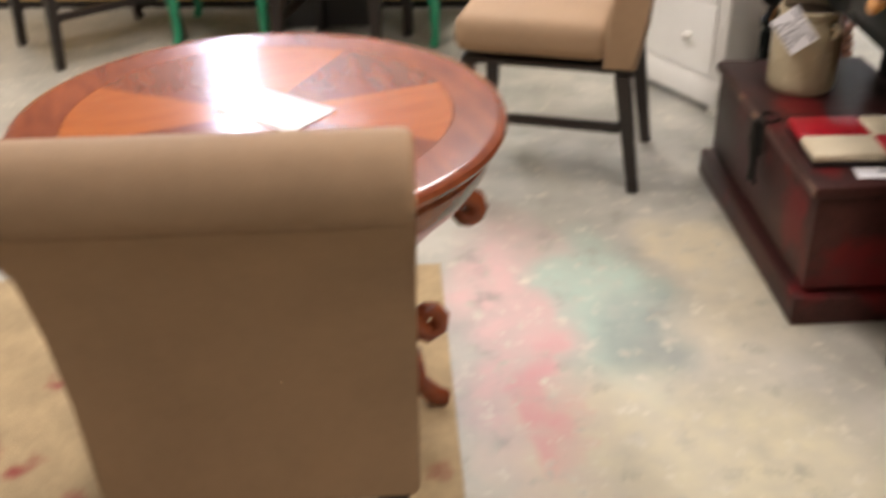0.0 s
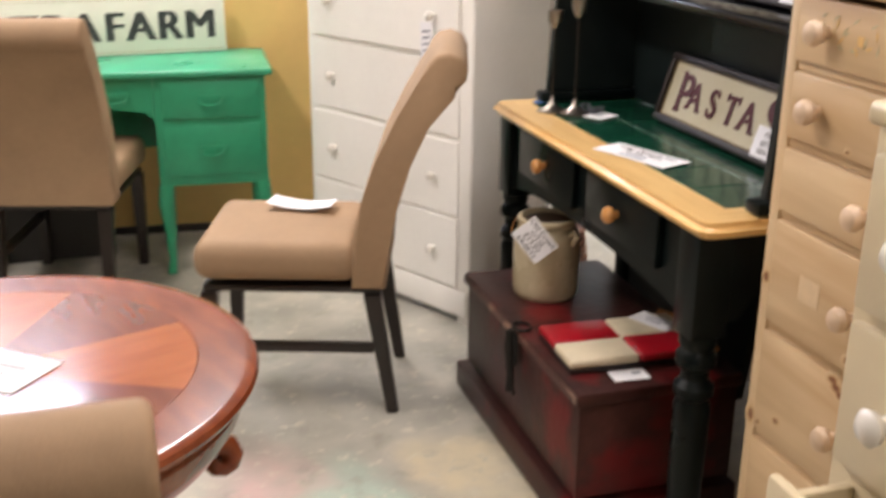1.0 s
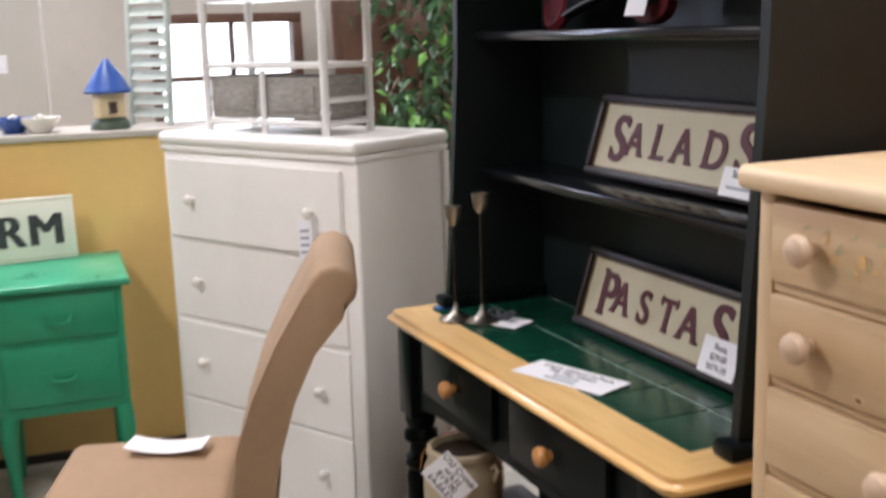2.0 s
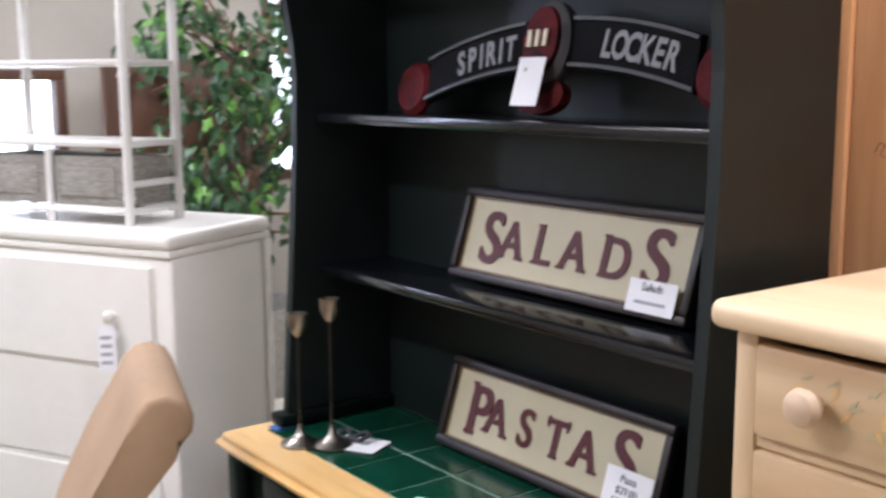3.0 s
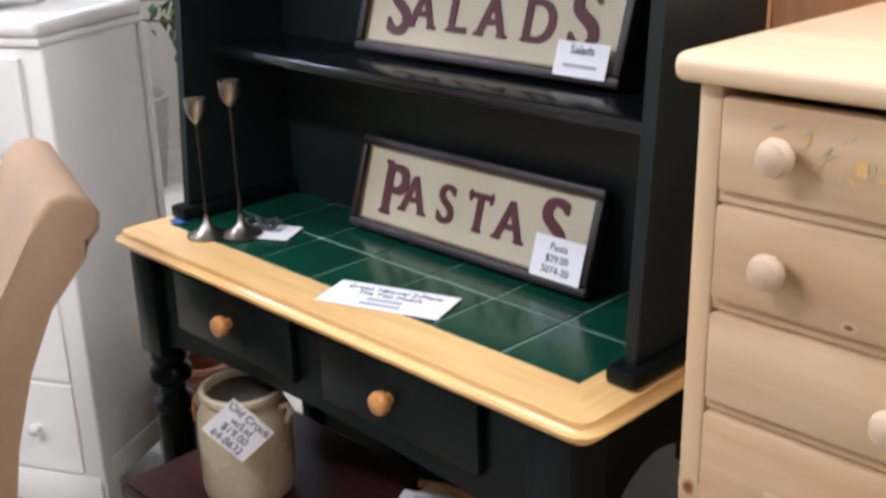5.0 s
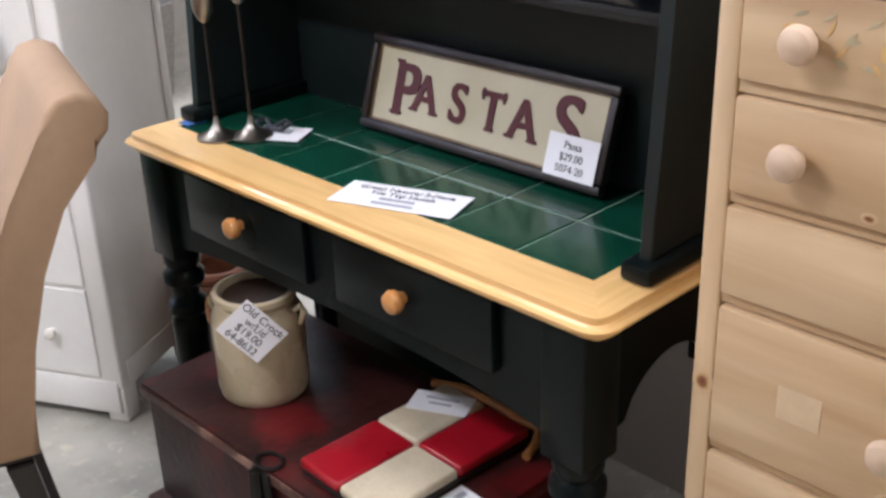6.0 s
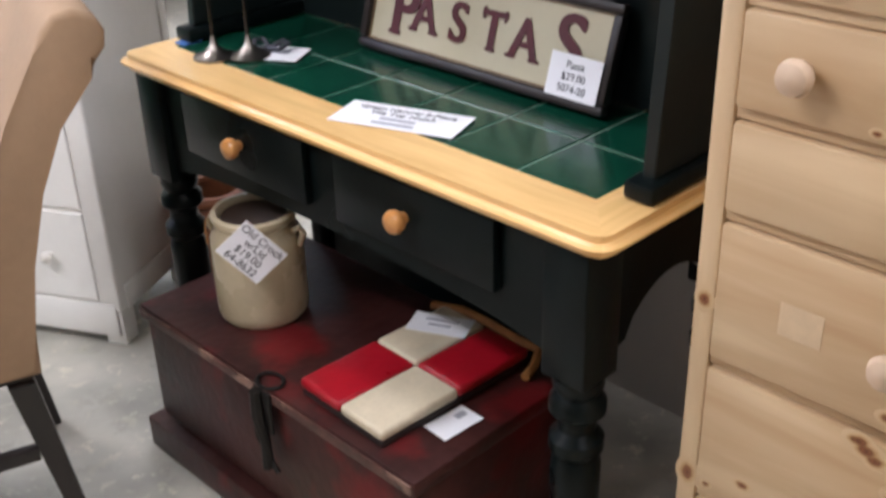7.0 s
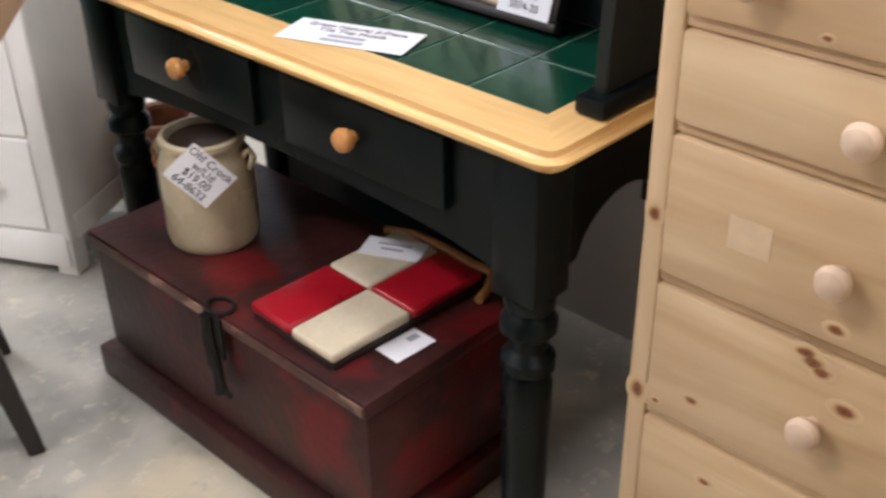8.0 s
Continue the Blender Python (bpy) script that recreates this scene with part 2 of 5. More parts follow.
M_CREAMV = mat("cream_vinyl", (0.60, 0.52, 0.37), 0.36, vary=0.16, scale=14, bump=0.2, bscale=60)
M_LEATHER = mat("brown_strap", (0.28, 0.12, 0.03), 0.6, vary=0.4, scale=30, bump=0.4, bscale=120)
M_SUEDE = mat("tan_microfibre", (0.335, 0.222, 0.132), 0.75, vary=0.12, scale=6, bump=0.15, bscale=220, spec=0.3)
M_ESPRESSO = mat("espresso_wood", (0.014, 0.009, 0.007), 0.35, vary=0.3, scale=9, stretch=(6, 6, 1))
M_MAHOG = wood("red_mahogany", (0.27, 0.066, 0.022), (0.14, 0.030, 0.011), 0.22, grain=(9, 2, 9), coat=0.08, bump=0.02)
M_MAHOG_LIGHT = wood("light_mahogany_veneer", (0.44, 0.13, 0.032), (0.32, 0.082, 0.022), 0.17, grain=(2, 9, 9), coat=0.4, bump=0.02)
M_MAHOG_DARK = wood("dark_mahogany_veneer", (0.24, 0.064, 0.026), (0.16, 0.040, 0.016), 0.17, grain=(9, 2, 9), coat=0.4, bump=0.02)
M_GREENDESK = mat("emerald_paint", (0.018, 0.27, 0.135), 0.35, vary=0.16, scale=7, bump=0.12, bscale=60)
M_GREENTOP = mat("emerald_paint_worn_top", (0.03, 0.32, 0.17), 0.3, vary=0.2, scale=6, second=(0.10, 0.38, 0.23), amount=0.42, bump=0.1, bscale=60)
M_WHITE = mat("white_furniture_paint", (0.88, 0.865, 0.82), 0.4, vary=0.04, scale=5, bump=0.08, bscale=60)
M_CREAM = mat("cream_furniture_paint", (0.62, 0.52, 0.34), 0.35, vary=0.06, scale=5, bump=0.06, bscale=60)
M_PORCELAIN = mat("white_porcelain", (0.78, 0.75, 0.68), 0.15, vary=0.04, coat=0.5)
M_PEWTER = mat("pewter", (0.35, 0.32, 0.28), 0.3, metal=1.0, vary=0.25, scale=15)
M_DARKSTEM = mat("dark_bronze", (0.05, 0.045, 0.04), 0.4, metal=0.9, vary=0.25, scale=15)
M_SIGNCREAM = mat("cream_canvas", (0.50, 0.455, 0.31), 0.6, vary=0.06, scale=8, bump=0.12, bscale=160)
M_SIGNWHITE = mat("aged_white_board", (0.70, 0.70, 0.60), 0.55, vary=0.08, scale=6)
M_FRAME = mat("black_brown_frame", (0.016, 0.010, 0.009), 0.5, vary=0.4, scale=14, bump=0.1)
M_FRAMEGOLD = mat("dull_gold_line", (0.16, 0.10, 0.05), 0.45, vary=0.3, scale=20)
M_BURGUNDY = mat("burgundy_lettering", (0.075, 0.006, 0.010), 0.6, vary=0.25, scale=30)
M_BLACKLET = mat("faded_black_lettering", (0.035, 0.04, 0.04), 0.7, vary=0.5, scale=40)
M_GREYLET = mat("grey_white_lettering", (0.22, 0.22, 0.23), 0.6, vary=0.15, scale=30)
M_PLAQUE = mat("charcoal_plaque", (0.007, 0.007, 0.008), 0.8, vary=0.5, scale=14, bump=0.3, bscale=40, spec=0.08)
M_PLAQUERED = mat("faded_red_plaque", (0.085, 0.008, 0.010), 0.65, vary=0.6, scale=22, bump=0.4, bscale=40, second=(0.02, 0.006, 0.006), amount=0.46, spec=0.12)
M_PLAQUEGREY = mat("grey_plaque", (0.05, 0.05, 0.052), 0.6, vary=0.3, scale=14, bump=0.2)
M_BARK = mat("ficus_bark", (0.16, 0.09, 0.06), 0.8, vary=0.4, scale=12, bump=0.5, bscale=40)
M_LEAF = mat("ficus_leaf", (0.030, 0.085, 0.026), 0.4, vary=0.5, scale=2.5)
M_LEAFLIGHT = mat("young_ficus_leaf", (0.14, 0.32, 0.06), 0.4, vary=0.3, scale=2.5)
M_WICKER = mat("grey_wicker", (0.30, 0.28, 0.25), 0.7, vary=0.4, scale=40, bump=0.8, bscale=120, stretch=(1, 1, 4))
M_BASKET = mat("brown_wicker", (0.22, 0.08, 0.035), 0.6, vary=0.4, scale=30, bump=0.5, bscale=90)
M_ETAGERE = mat("white_bamboo_paint", (0.74, 0.73, 0.70), 0.4, vary=0.05, scale=12)
M_WINFRAME = wood("brown_window_timber", (0.12, 0.055, 0.03), (0.07, 0.03, 0.016), 0.5)
M_DAY = glow("daylight_backdrop", (0.86, 0.93, 1.0), 5.0)
M_GLASS = glass("clear_glass")
M_BLUE = mat("blue_glaze", (0.02, 0.07, 0.28), 0.3, vary=0.25, scale=14)
M_MOSS = mat("dark_green_glaze", (0.04, 0.07, 0.04), 0.5, vary=0.4, scale=20)
M_BUFF = mat("buff_glaze", (0.66, 0.54, 0.32), 0.4, vary=0.15, scale=14)
M_BLUETAPE = mat("blue_masking_tape", (0.06, 0.16, 0.42), 0.6)
M_RUG = mat("tan_rug", (0.42, 0.31, 0.17), 0.95, vary=0.25, scale=8, bump=0.6, bscale=200, second=(0.27, 0.05, 0.04), amount=0.42)
M_TUBE = glow("lamp_diffuser", (1.0, 0.9, 0.76), 2.2)
M_PALEGREY = mat("pale_grey_paint", (0.5, 0.56, 0.52), 0.3, vary=0.15, scale=18)
M_DARKBOX = mat("black_plastic", (0.02, 0.018, 0.016), 0.5, vary=0.2, scale=8)


# ---------------------------------------------------------------- builders
def thing(name, label, category, m=None, group="", kind=""):
    ob = new(name)
    ob.empty_display_size = 0.05
    if m is not None:
        ob.matrix_basis = m
    return tagged(ob, label, category, group, kind)


def link(name, bm, material, smooth=False):
    bmesh.ops.recalc_face_normals(bm, faces=bm.faces)
    me = bpy.data.meshes.new(name)
    bm.to_mesh(me)
    bm.free()
    me.materials.append(material)
    if smooth:
        me.shade_smooth()
        me.set_sharp_from_angle(angle=radians(40))
    return new(name, me)


def part(name, bm, material, parent, label="", smooth=True):
    ob = link(name, bm, material, smooth)
    ob.parent = parent
    return tagged(ob, label)


def add_box(bm, x0, x1, y0, y1, z0, z1, bevel=0.004, seg=2):
    m = Matrix.Translation(((x0 + x1) / 2, (y0 + y1) / 2, (z0 + z1) / 2)) @ Matrix.Diagonal((abs(x1 - x0), abs(y1 - y0), abs(z1 - z0), 1))
    r = bmesh.ops.create_cube(bm, size=1.0, matrix=m)
    if bevel > 0:
        edges = list({e for v in r["verts"] for e in v.link_edges})
        bmesh.ops.bevel(bm, geom=edges, offset=bevel, segments=seg, affect="EDGES", profile=0.5)
    return bm


def box(x0, x1, y0, y1, z0, z1, bevel=0.004, seg=2):
    return add_box(bmesh.new(), x0, x1, y0, y1, z0, z1, bevel, seg)


def lathe(profile, seg=32, m=None, bm=None):
    """A turned form from (radius, height) pairs round z, set by m."""
    bm = bm or bmesh.new()
    m = m or Matrix.Identity(4)
    rings = []
    for r, z in profile:
        if r < 1e-5:
            rings.append([bm.verts.new(m @ Vector((0, 0, z)))])
        else:
            rings.append([bm.verts.new(m @ Vector((r * math.cos(a), r * math.sin(a), z))) for a in (2 * math.pi * i / seg for i in range(seg))])
    for a, b in zip(rings, rings[1:]):
        for i in range(seg):
            j = (i + 1) % seg
            if len(a) == 1 and len(b) > 1:
                bm.faces.new((a[0], b[i], b[j]))
            elif len(b) == 1 and len(a) > 1:
                bm.faces.new((a[i], a[j], b[0]))
            elif len(a) > 1:
                bm.faces.new((a[i], a[j], b[j], b[i]))
    return bm


def prism(outline, axis, lo, hi, bevel=0.0, seg=2):
    """A flat outline (pairs in the other two axes, in order) made thick along an axis, 'x', 'y' or 'z'."""
    bm = bmesh.new()

    def at(p, d):
        u, v = p
        return {"x": (d, u, v), "y": (u, d, v), "z": (u, v, d)}[axis]
    a = [bm.verts.new(at(p, lo)) for p in outline]
    b = [bm.verts.new(at(p, hi)) for p in outline]
    fa, fb = bm.faces.new(a), bm.faces.new(list(reversed(b)))
    for i in range(len(a)):
        j = (i + 1) % len(a)
        bm.faces.new((a[j], a[i], b[i], b[j]))
    if bevel:
        bmesh.ops.bevel(bm, geom=list({*fa.edges, *fb.edges}), offset=bevel, segments=seg, affect="EDGES", profile=0.5)
    return bm


def tube(points, radius, sides=10, bm=None, flat=1.0, caps=True):
    """A round bar along points; radius is one number or one for each point."""
    bm = bm or bmesh.new()
    pts = [Vector(p) for p in points]
    rad = radius if isinstance(radius, (list, tuple)) else [radius] * len(pts)
    rings, side = [], None
    for i, p in enumerate(pts):
        d = (pts[min(i + 1, len(pts) - 1)] - pts[max(i - 1, 0)]).normalized()
        if side is None:
            side = d.orthogonal().normalized()
        side = (side - d * side.dot(d)).normalized()
        other = d.cross(side)
        rings.append([bm.verts.new(p + rad[i] * (math.cos(a) * side + flat * math.sin(a) * other)) for a in (2 * math.pi * k / sides for k in range(sides))])
    for a, b in zip(rings, rings[1:]):
        for k in range(sides):
            j = (k + 1) % sides
            bm.faces.new((a[k], a[j], b[j], b[k]))
    if caps:
        bm.faces.new(list(reversed(rings[0])))
        bm.faces.new(rings[-1])
    return bm


def taper_leg(top, foot, wt, wf):
    """A square leg from a top point to a foot point, of those widths, as a bmesh."""
    bm = bmesh.new()
    rows = []
    for (x, y, z), w in ((foot, wf), (top, wt)):
        rows.append([bm.verts.new((x + sx * w / 2, y + sy * w / 2, z)) for sx, sy in ((-1, -1), (1, -1), (1, 1), (-1, 1))])
    for i in range(4):
        j = (i + 1) % 4
        bm.faces.new((rows[0][i], rows[0][j], rows[1][j], rows[1][i]))
    bm.faces.new(list(reversed(rows[0])))
    bm.faces.new(rows[1])
    bmesh.ops.bevel(bm, geom=list(bm.edges), offset=min(wf, wt) * 0.1, segments=2, affect="EDGES")
    return bm


def text_mesh(body, size, depth=0.0008, bold=0.0, align="CENTER", space=1.0):
    """Lettering in the built-in font as a mesh lying in its own xy plane."""
    cu = bpy.data.curves.new("lettering", "FONT")
    cu.body, cu.size, cu.extrude, cu.offset, cu.align_x, cu.align_y, cu.space_character = body, size, depth, bold, align, "BOTTOM_BASELINE", space
    ob = new("lettering", cu)
    bpy.context.view_layer.update()
    me = bpy.data.meshes.new_from_object(ob.evaluated_get(bpy.context.evaluated_depsgraph_get()))
    bpy.data.objects.remove(ob)
    bpy.data.curves.remove(cu)
    return me


def lettering(name, body, size, material, parent, m, depth=0.0008, bold=0.0, align="CENTER", space=1.0):
    me = text_mesh(body, size, depth, bold, align, space)
    me.materials.append(material)
    ob = new(name, me)
    ob.parent = parent
    ob.matrix_basis = m
    return ob


def facing(origin, right, up):
    """A pose whose x runs along right and y along up, at an origin."""
    r, u = Vector(right).normalized(), Vector(up)
    u = (u - r * u.dot(r)).normalized()
    n = r.cross(u)
    return Matrix(((r.x, u.x, n.x, origin[0]), (r.y, u.y, n.y, origin[1]), (r.z, u.z, n.z, origin[2]), (0, 0, 0, 1)))


def card(w, h, curl=0.0, t=0.0008):
    """A thin sheet centred on its origin in xy, slightly curled along x."""
    n = 6
    bm = bmesh.new()
    top, bot = [], []
    for i in range(n + 1):
        x = -w / 2 + w * i / n
        z = curl * (2 * i / n - 1) ** 2
        top.append([bm.verts.new((x, y, z + t)) for y in (-h / 2, h / 2)])
        bot.append([bm.verts.new((x, y, z)) for y in (-h / 2, h / 2)])
    for i in range(n):
        bm.faces.new((top[i][0], top[i + 1][0], top[i + 1][1], top[i][1]))
        bm.faces.new((bot[i][1], bot[i + 1][1], bot[i + 1][0], bot[i][0]))
        bm.faces.new((bot[i][0], bot[i + 1][0], top[i + 1][0], top[i][0]))
        bm.faces.new((top[i][1], top[i + 1][1], bot[i + 1][1], bot[i][1]))
    bm.faces.new((bot[0][0], top[0][0], top[0][1], bot[0][1]))
    bm.faces.new((bot[n][1], top[n][1], top[n][0], bot[n][0]))
    return bm


def price_card(name, label, w, h, m, lines=(), bars=(), curl=0.0, size=0.016, parent=None):
    """A white card with lettering or plain bars; its pose m has x along the text and z out of the face."""
    if parent:
        root = part(name, card(w, h, curl), M_PAPER, parent, label, smooth=False)
        root.matrix_basis = m
        holder = root
    else:
        root = link(name, card(w, h, curl), M_PAPER)
        root.matrix_basis = m
        tagged(root, label, "price card")
        holder = root
    for body, y in lines:
        lettering("printed_line", body, size, M_INK, holder, pose(0, y, 0.0012 + abs(curl) * 0.2), 0.0003)
    for x0, x1, y0, y1 in bars:
        part("printed_bar", box(x0, x1, y0, y1, 0.001, 0.0018 + abs(curl) * 0.2, 0), M_GREYINK, holder, smooth=False)
    return root


# ---------------------------------------------------------------- structure
def slab(name, material, x0, x1, y0, y1, z0, z1, label="", bevel=0.0, m=None):
    ob = link(name, box(x0, x1, y0, y1, z0, z1, bevel), material)
    if m is not None:
        ob.matrix_basis = m
    return tagged(ob, label, kind="structure")


slab("floor", M_FLOOR, -4.0, 4.0, -3.6, 5.0, -0.1, 0.0, "worn grey concrete floor with patches of pink, green and yellow paint")
slab("ceiling", M_CEIL, -4.0, 4.0, -3.6, 5.0, CEIL, CEIL + 0.1, "plain pale painted shop ceiling")
slab("wall_west", M_BEIGE, -3.75, -3.6, -3.5, 4.75, 0, CEIL, "plain beige painted wall of the shop")
slab("wall_south", M_BEIGE, -3.6, 0.68, -3.4, -3.25, 0, CEIL, "plain beige painted wall of the shop")
slab("wall_partition", M_BEIGE, 0.68, 0.78, -3.25, 1.12, 0, CEIL, "beige painted partition wall behind the furniture")
slab("wall_east", M_BEIGE, 3.3, 3.45, 1.0, 4.75, 0, CEIL, "plain beige painted wall of the shop")
slab("wall_south_annex", M_BEIGE, 0.78, 3.3, 0.9, 1.02, 0, CEIL, "plain beige painted wall of the shop")

# north wall with three openings
WY0, WY1 = 4.6, 4.75
OPEN = [(-2.03, -1.77, 1.45, 2.85), (0.08, 0.88, 0.35, 1.5), (1.95, 2.75, 0.9, 2.3)]
x_now = -3.6
north = bmesh.new()
for x0, x1, z0, z1 in OPEN:
    add_box(north, x_now, x0, WY0, WY1, 0, CEIL, 0)
    add_box(north, x0, x1, WY0, WY1, 0, z0, 0)
    add_box(north, x0, x1, WY0, WY1, z1, CEIL, 0)
    x_now = x1
add_box(north, x_now, 3.3, WY0, WY1, 0, CEIL, 0)
tagged(link("wall_north", north, M_BEIGE), "beige painted far wall with bright window openings", kind="structure")


def window(name, x0, x1, z0, z1, mullions, rails):
    root = thing(name, "brown timber window with bright daylight behind it", "window", pose((x0 + x1) / 2, WY0 + 0.05, z0), kind="structure")
    w, h, f = x1 - x0, z1 - z0, 0.05
    fr = bmesh.new()
    add_box(fr, -w / 2, w / 2, -0.06, 0.04, 0, f)
    add_box(fr, -w / 2, w / 2, -0.06, 0.04, h - f, h)
    add_box(fr, -w / 2, -w / 2 + f, -0.06, 0.04, f, h - f)
    add_box(fr, w / 2 - f, w / 2, -0.06, 0.04, f, h - f)
    part("window_frame", fr, M_WINFRAME, root)
    zs = [f] + rails + [h - f]
    for zr in rails:
        part("rail", box(-w / 2 + f, w / 2 - f, -0.03, 0.02, zr - 0.014, zr + 0.014), M_WINFRAME, root)
    for xm in mullions:
        part("mullion", box(xm - 0.012, xm + 0.012, -0.03, 0.02, zs[-2] + 0.014, h - f), M_WINFRAME, root)
    for a, b in zip(zs, zs[1:]):
        p = part("pane", box(-w / 2 + f, w / 2 - f, -0.006, -0.002, a + 0.0145, b - 0.0145, 0), M_GLASS, root, smooth=False)
        p.visible_shadow = False


window("window_1", *OPEN[0], [], [])
window("window_2", *OPEN[1], [0.03], [0.82])
window("window_3", *OPEN[2], [], [0.7])
tagged(link("backdrop", box(-3.2, 3.4, 5.6, 5.62, -0.05, 3.4, 0), M_DAY), "bright overcast daylight outside the windows", kind="structure")

# half wall in yellow with its ledge
HALF = pose(-0.75, 2.56, 0, 0, 0, -5)
slab("half_wall", M_YELLOW, -2.2, 0.75, 0.0, 0.13, 0, 1.071, "half-height partition wall painted warm yellow", m=HALF)
slab("half_wall_ledge", M_BEIGE, -2.2, 0.76, -0.012, 0.30, 1.071, 1.093, "grey ledge along the top of the yellow half wall", 0.004, m=HALF)
slab("baseboard", M_ESPRESSO, -2.2, 0.75, -0.014, -0.001, 0, 0.03, "dark strip where the yellow wall meets the floor", 0.003, m=HALF)


def ceiling_light(x, y):
    root = thing("ceiling_light", "rectangular ceiling light with a warm diffuser, added out of view", "ceiling light", pose(x, y, CEIL), group="ceiling lights")
    part("housing", box(-0.17, 0.17, -0.62, 0.62, -0.06, 0.0, 0.01), M_WHITE, root)
    part("diffuser", box(-0.15, 0.15, -0.6, 0.6, -0.075, -0.0605, 0.005), M_TUBE, root)


# housings for all the unseen lights, the added fill ones too
for lx, ly in TUBES:
    ceiling_light(lx, ly)
ceiling_light(-1.5, 4.0)

# ---------------------------------------------------------------- the tile-topped hutch table
TL, TD, TH = 1.12, 0.46, 0.76       # length along y, depth along x, height


def hutch_table():
    root = thing("hutch_table", "dark green table with a honey wood edge and green tile top", "hutch table", pose(0.008, 0.008, 0))
    # border of the top, mitred
    w, ws, wl, t = 0.098, 0.088, 0.052, 0.03
    for name, pts in (("front_border", [(0.0103, 0.0103), (0.004, 0.019), (0, 0.035), (0, TL - 0.035), (0.004, TL - 0.019), (0.0103, TL - 0.0103), (w, TL - wl), (w, ws)]), ("back_border", [(TD, 0), (TD - 0.06, ws), (TD - 0.06, TL - wl), (TD, TL)])):
        bm = prism(pts, "z", TH - t, TH)
        front = [e for e in bm.edges if all(v.co.x < 0.011 if name[0] == "f" else v.co.x > TD - 1e-4 for v in e.verts) and abs(e.verts[0].co.z - e.verts[1].co.z) < 1e-5]
        bmesh.ops.bevel(bm, geom=front, offset=0.0135, segments=5, affect="EDGES")
        part(name, bm, M_TOPWOOD, root)
    for y0, y1 in ((0, ws), (TL, TL - wl)):
        k = 1 if y1 > y0 else -1
        bm = prism([(0.0103, y0 + 0.0103 * k), (w, y1), (TD - 0.06, y1), (TD, y0), (0.035, y0), (0.019, y0 + 0.004 * k)], "z", TH - t, TH)
        side = [e for e in bm.edges if all(abs(v.co.y - y0) < 0.011 for v in e.verts) and abs(e.verts[0].co.z - e.verts[1].co.z) < 1e-5]
        bmesh.ops.bevel(bm, geom=side, offset=0.0135, segments=5, affect="EDGES")
        part("end_border", bm, M_TOPWOOD_X, root)
    bed = part("grout_bed", box(w + 0.0005, TD - 0.0605, ws + 0.0005, TL - wl - 0.0005, TH - 0.02, TH - 0.0035, 0), M_GROUT, root, smooth=False)
    ny, pitch = 7, (TL - ws - wl) / 7
    rows = [(w + 0.002, w + pitch), (w + pitch + 0.004, TD - 0.062)]
    for x0, x1 in rows:
        shared = None
        for i in range(ny):
            y = ws + pitch * i
            if shared is None:
                bm = box(0, x1 - x0, 0.002, pitch - 0.002, -0.006, 0, 0.0015, 1)
                ob = part("tile", bm, M_TILE, bed, smooth=False)
                shared = ob.data
            else:
                ob = new("tile", shared)
                ob.parent = bed
            ob.matrix_basis = pose(x0, y, TH - 0.0015 + 0.0003 * random.uniform(-1, 1))
    # turned legs with square blocks
    prof = [(0.0, 0.0), (0.022, 0.0), (0.026, 0.03), (0.03, 0.05), (0.024, 0.06), (0.024, 0.08), (0.031, 0.1), (0.034, 0.22), (0.036, 0.34), (0.036, 0.375), (0.03, 0.39),
            (0.039, 0.40), (0.039, 0.418), (0.027, 0.432), (0.027, 0.45), (0.04, 0.463), (0.04, 0.48), (0.03, 0.492), (0.036, 0.505), (0.036, 0.52)]
    for x in (0.057, TD - 0.057):
        for y in (0.074, TL - 0.07):
            leg = part("leg", lathe(prof, 28, pose(x, y, 0)), M_GREENBLACK, root)
            part("leg_block", box(x - 0.037, x + 0.037, y - 0.037, y + 0.037, 0.521, TH - t, 0.004), M_GREENBLACK, leg)
    ya, yb = 0.108, TL - 0.108

    def arch(lo, hi, dip, n=14):
        pts = [(lo, TH - t), (lo, 0.545)]
        for i in range(n + 1):
            u = i / n
            pts.append((lo + 0.03 + (hi - lo - 0.06) * u, 0.552 + dip * math.sin(math.pi * u) ** 0.6))
        return pts + [(hi, 0.545), (hi, TH - t)]
    part("front_apron", prism(arch(ya, yb, 0.026), "x", 0.034, 0.054), M_GREENBLACK, root, smooth=False)
    # Apron drops to 0.16 past y 0.43: dark board added for the shade behind.
    part("back_apron_shade_board", prism([(ya, TH - t), (ya, 0.56), (0.36, 0.56), (0.43, 0.16), (yb, 0.16), (yb, TH - t)], "x", TD - 0.07, TD - 0.05), M_GREENBLACK, root, smooth=False)
    for y in (0.05, TL - 0.07):
        part("side_apron", prism(arch(0.095, TD - 0.095, 0.07), "y", y, y + 0.02), M_GREENBLACK, root, smooth=False)
    for y0, y1, yk in ((0.195, 0.525, 0.368), (0.60, 0.935, 0.768)):
        d = part("drawer_front", box(0.019, 0.0335, y0, y1, 0.612, 0.722, 0.002), M_GREENBLACK, root)
        part("knob", lathe([(0.0, 0), (0.009, 0), (0.009, 0.008), (0.016, 0.012), (0.0185, 0.02), (0.016, 0.028), (0.009, 0.032), (0, 0.033)], 24, pose(0.0188, yk, 0.670, 0, -90, 0)), M_KNOB, d, "round honey wood knob")
    part("tape_patch", box(0.108, 0.15, 1.05, 1.08, TH - 0.0005, TH + 0.0015, 0), M_BLUETAPE, root, "strip of blue tape", smooth=False)
    return root


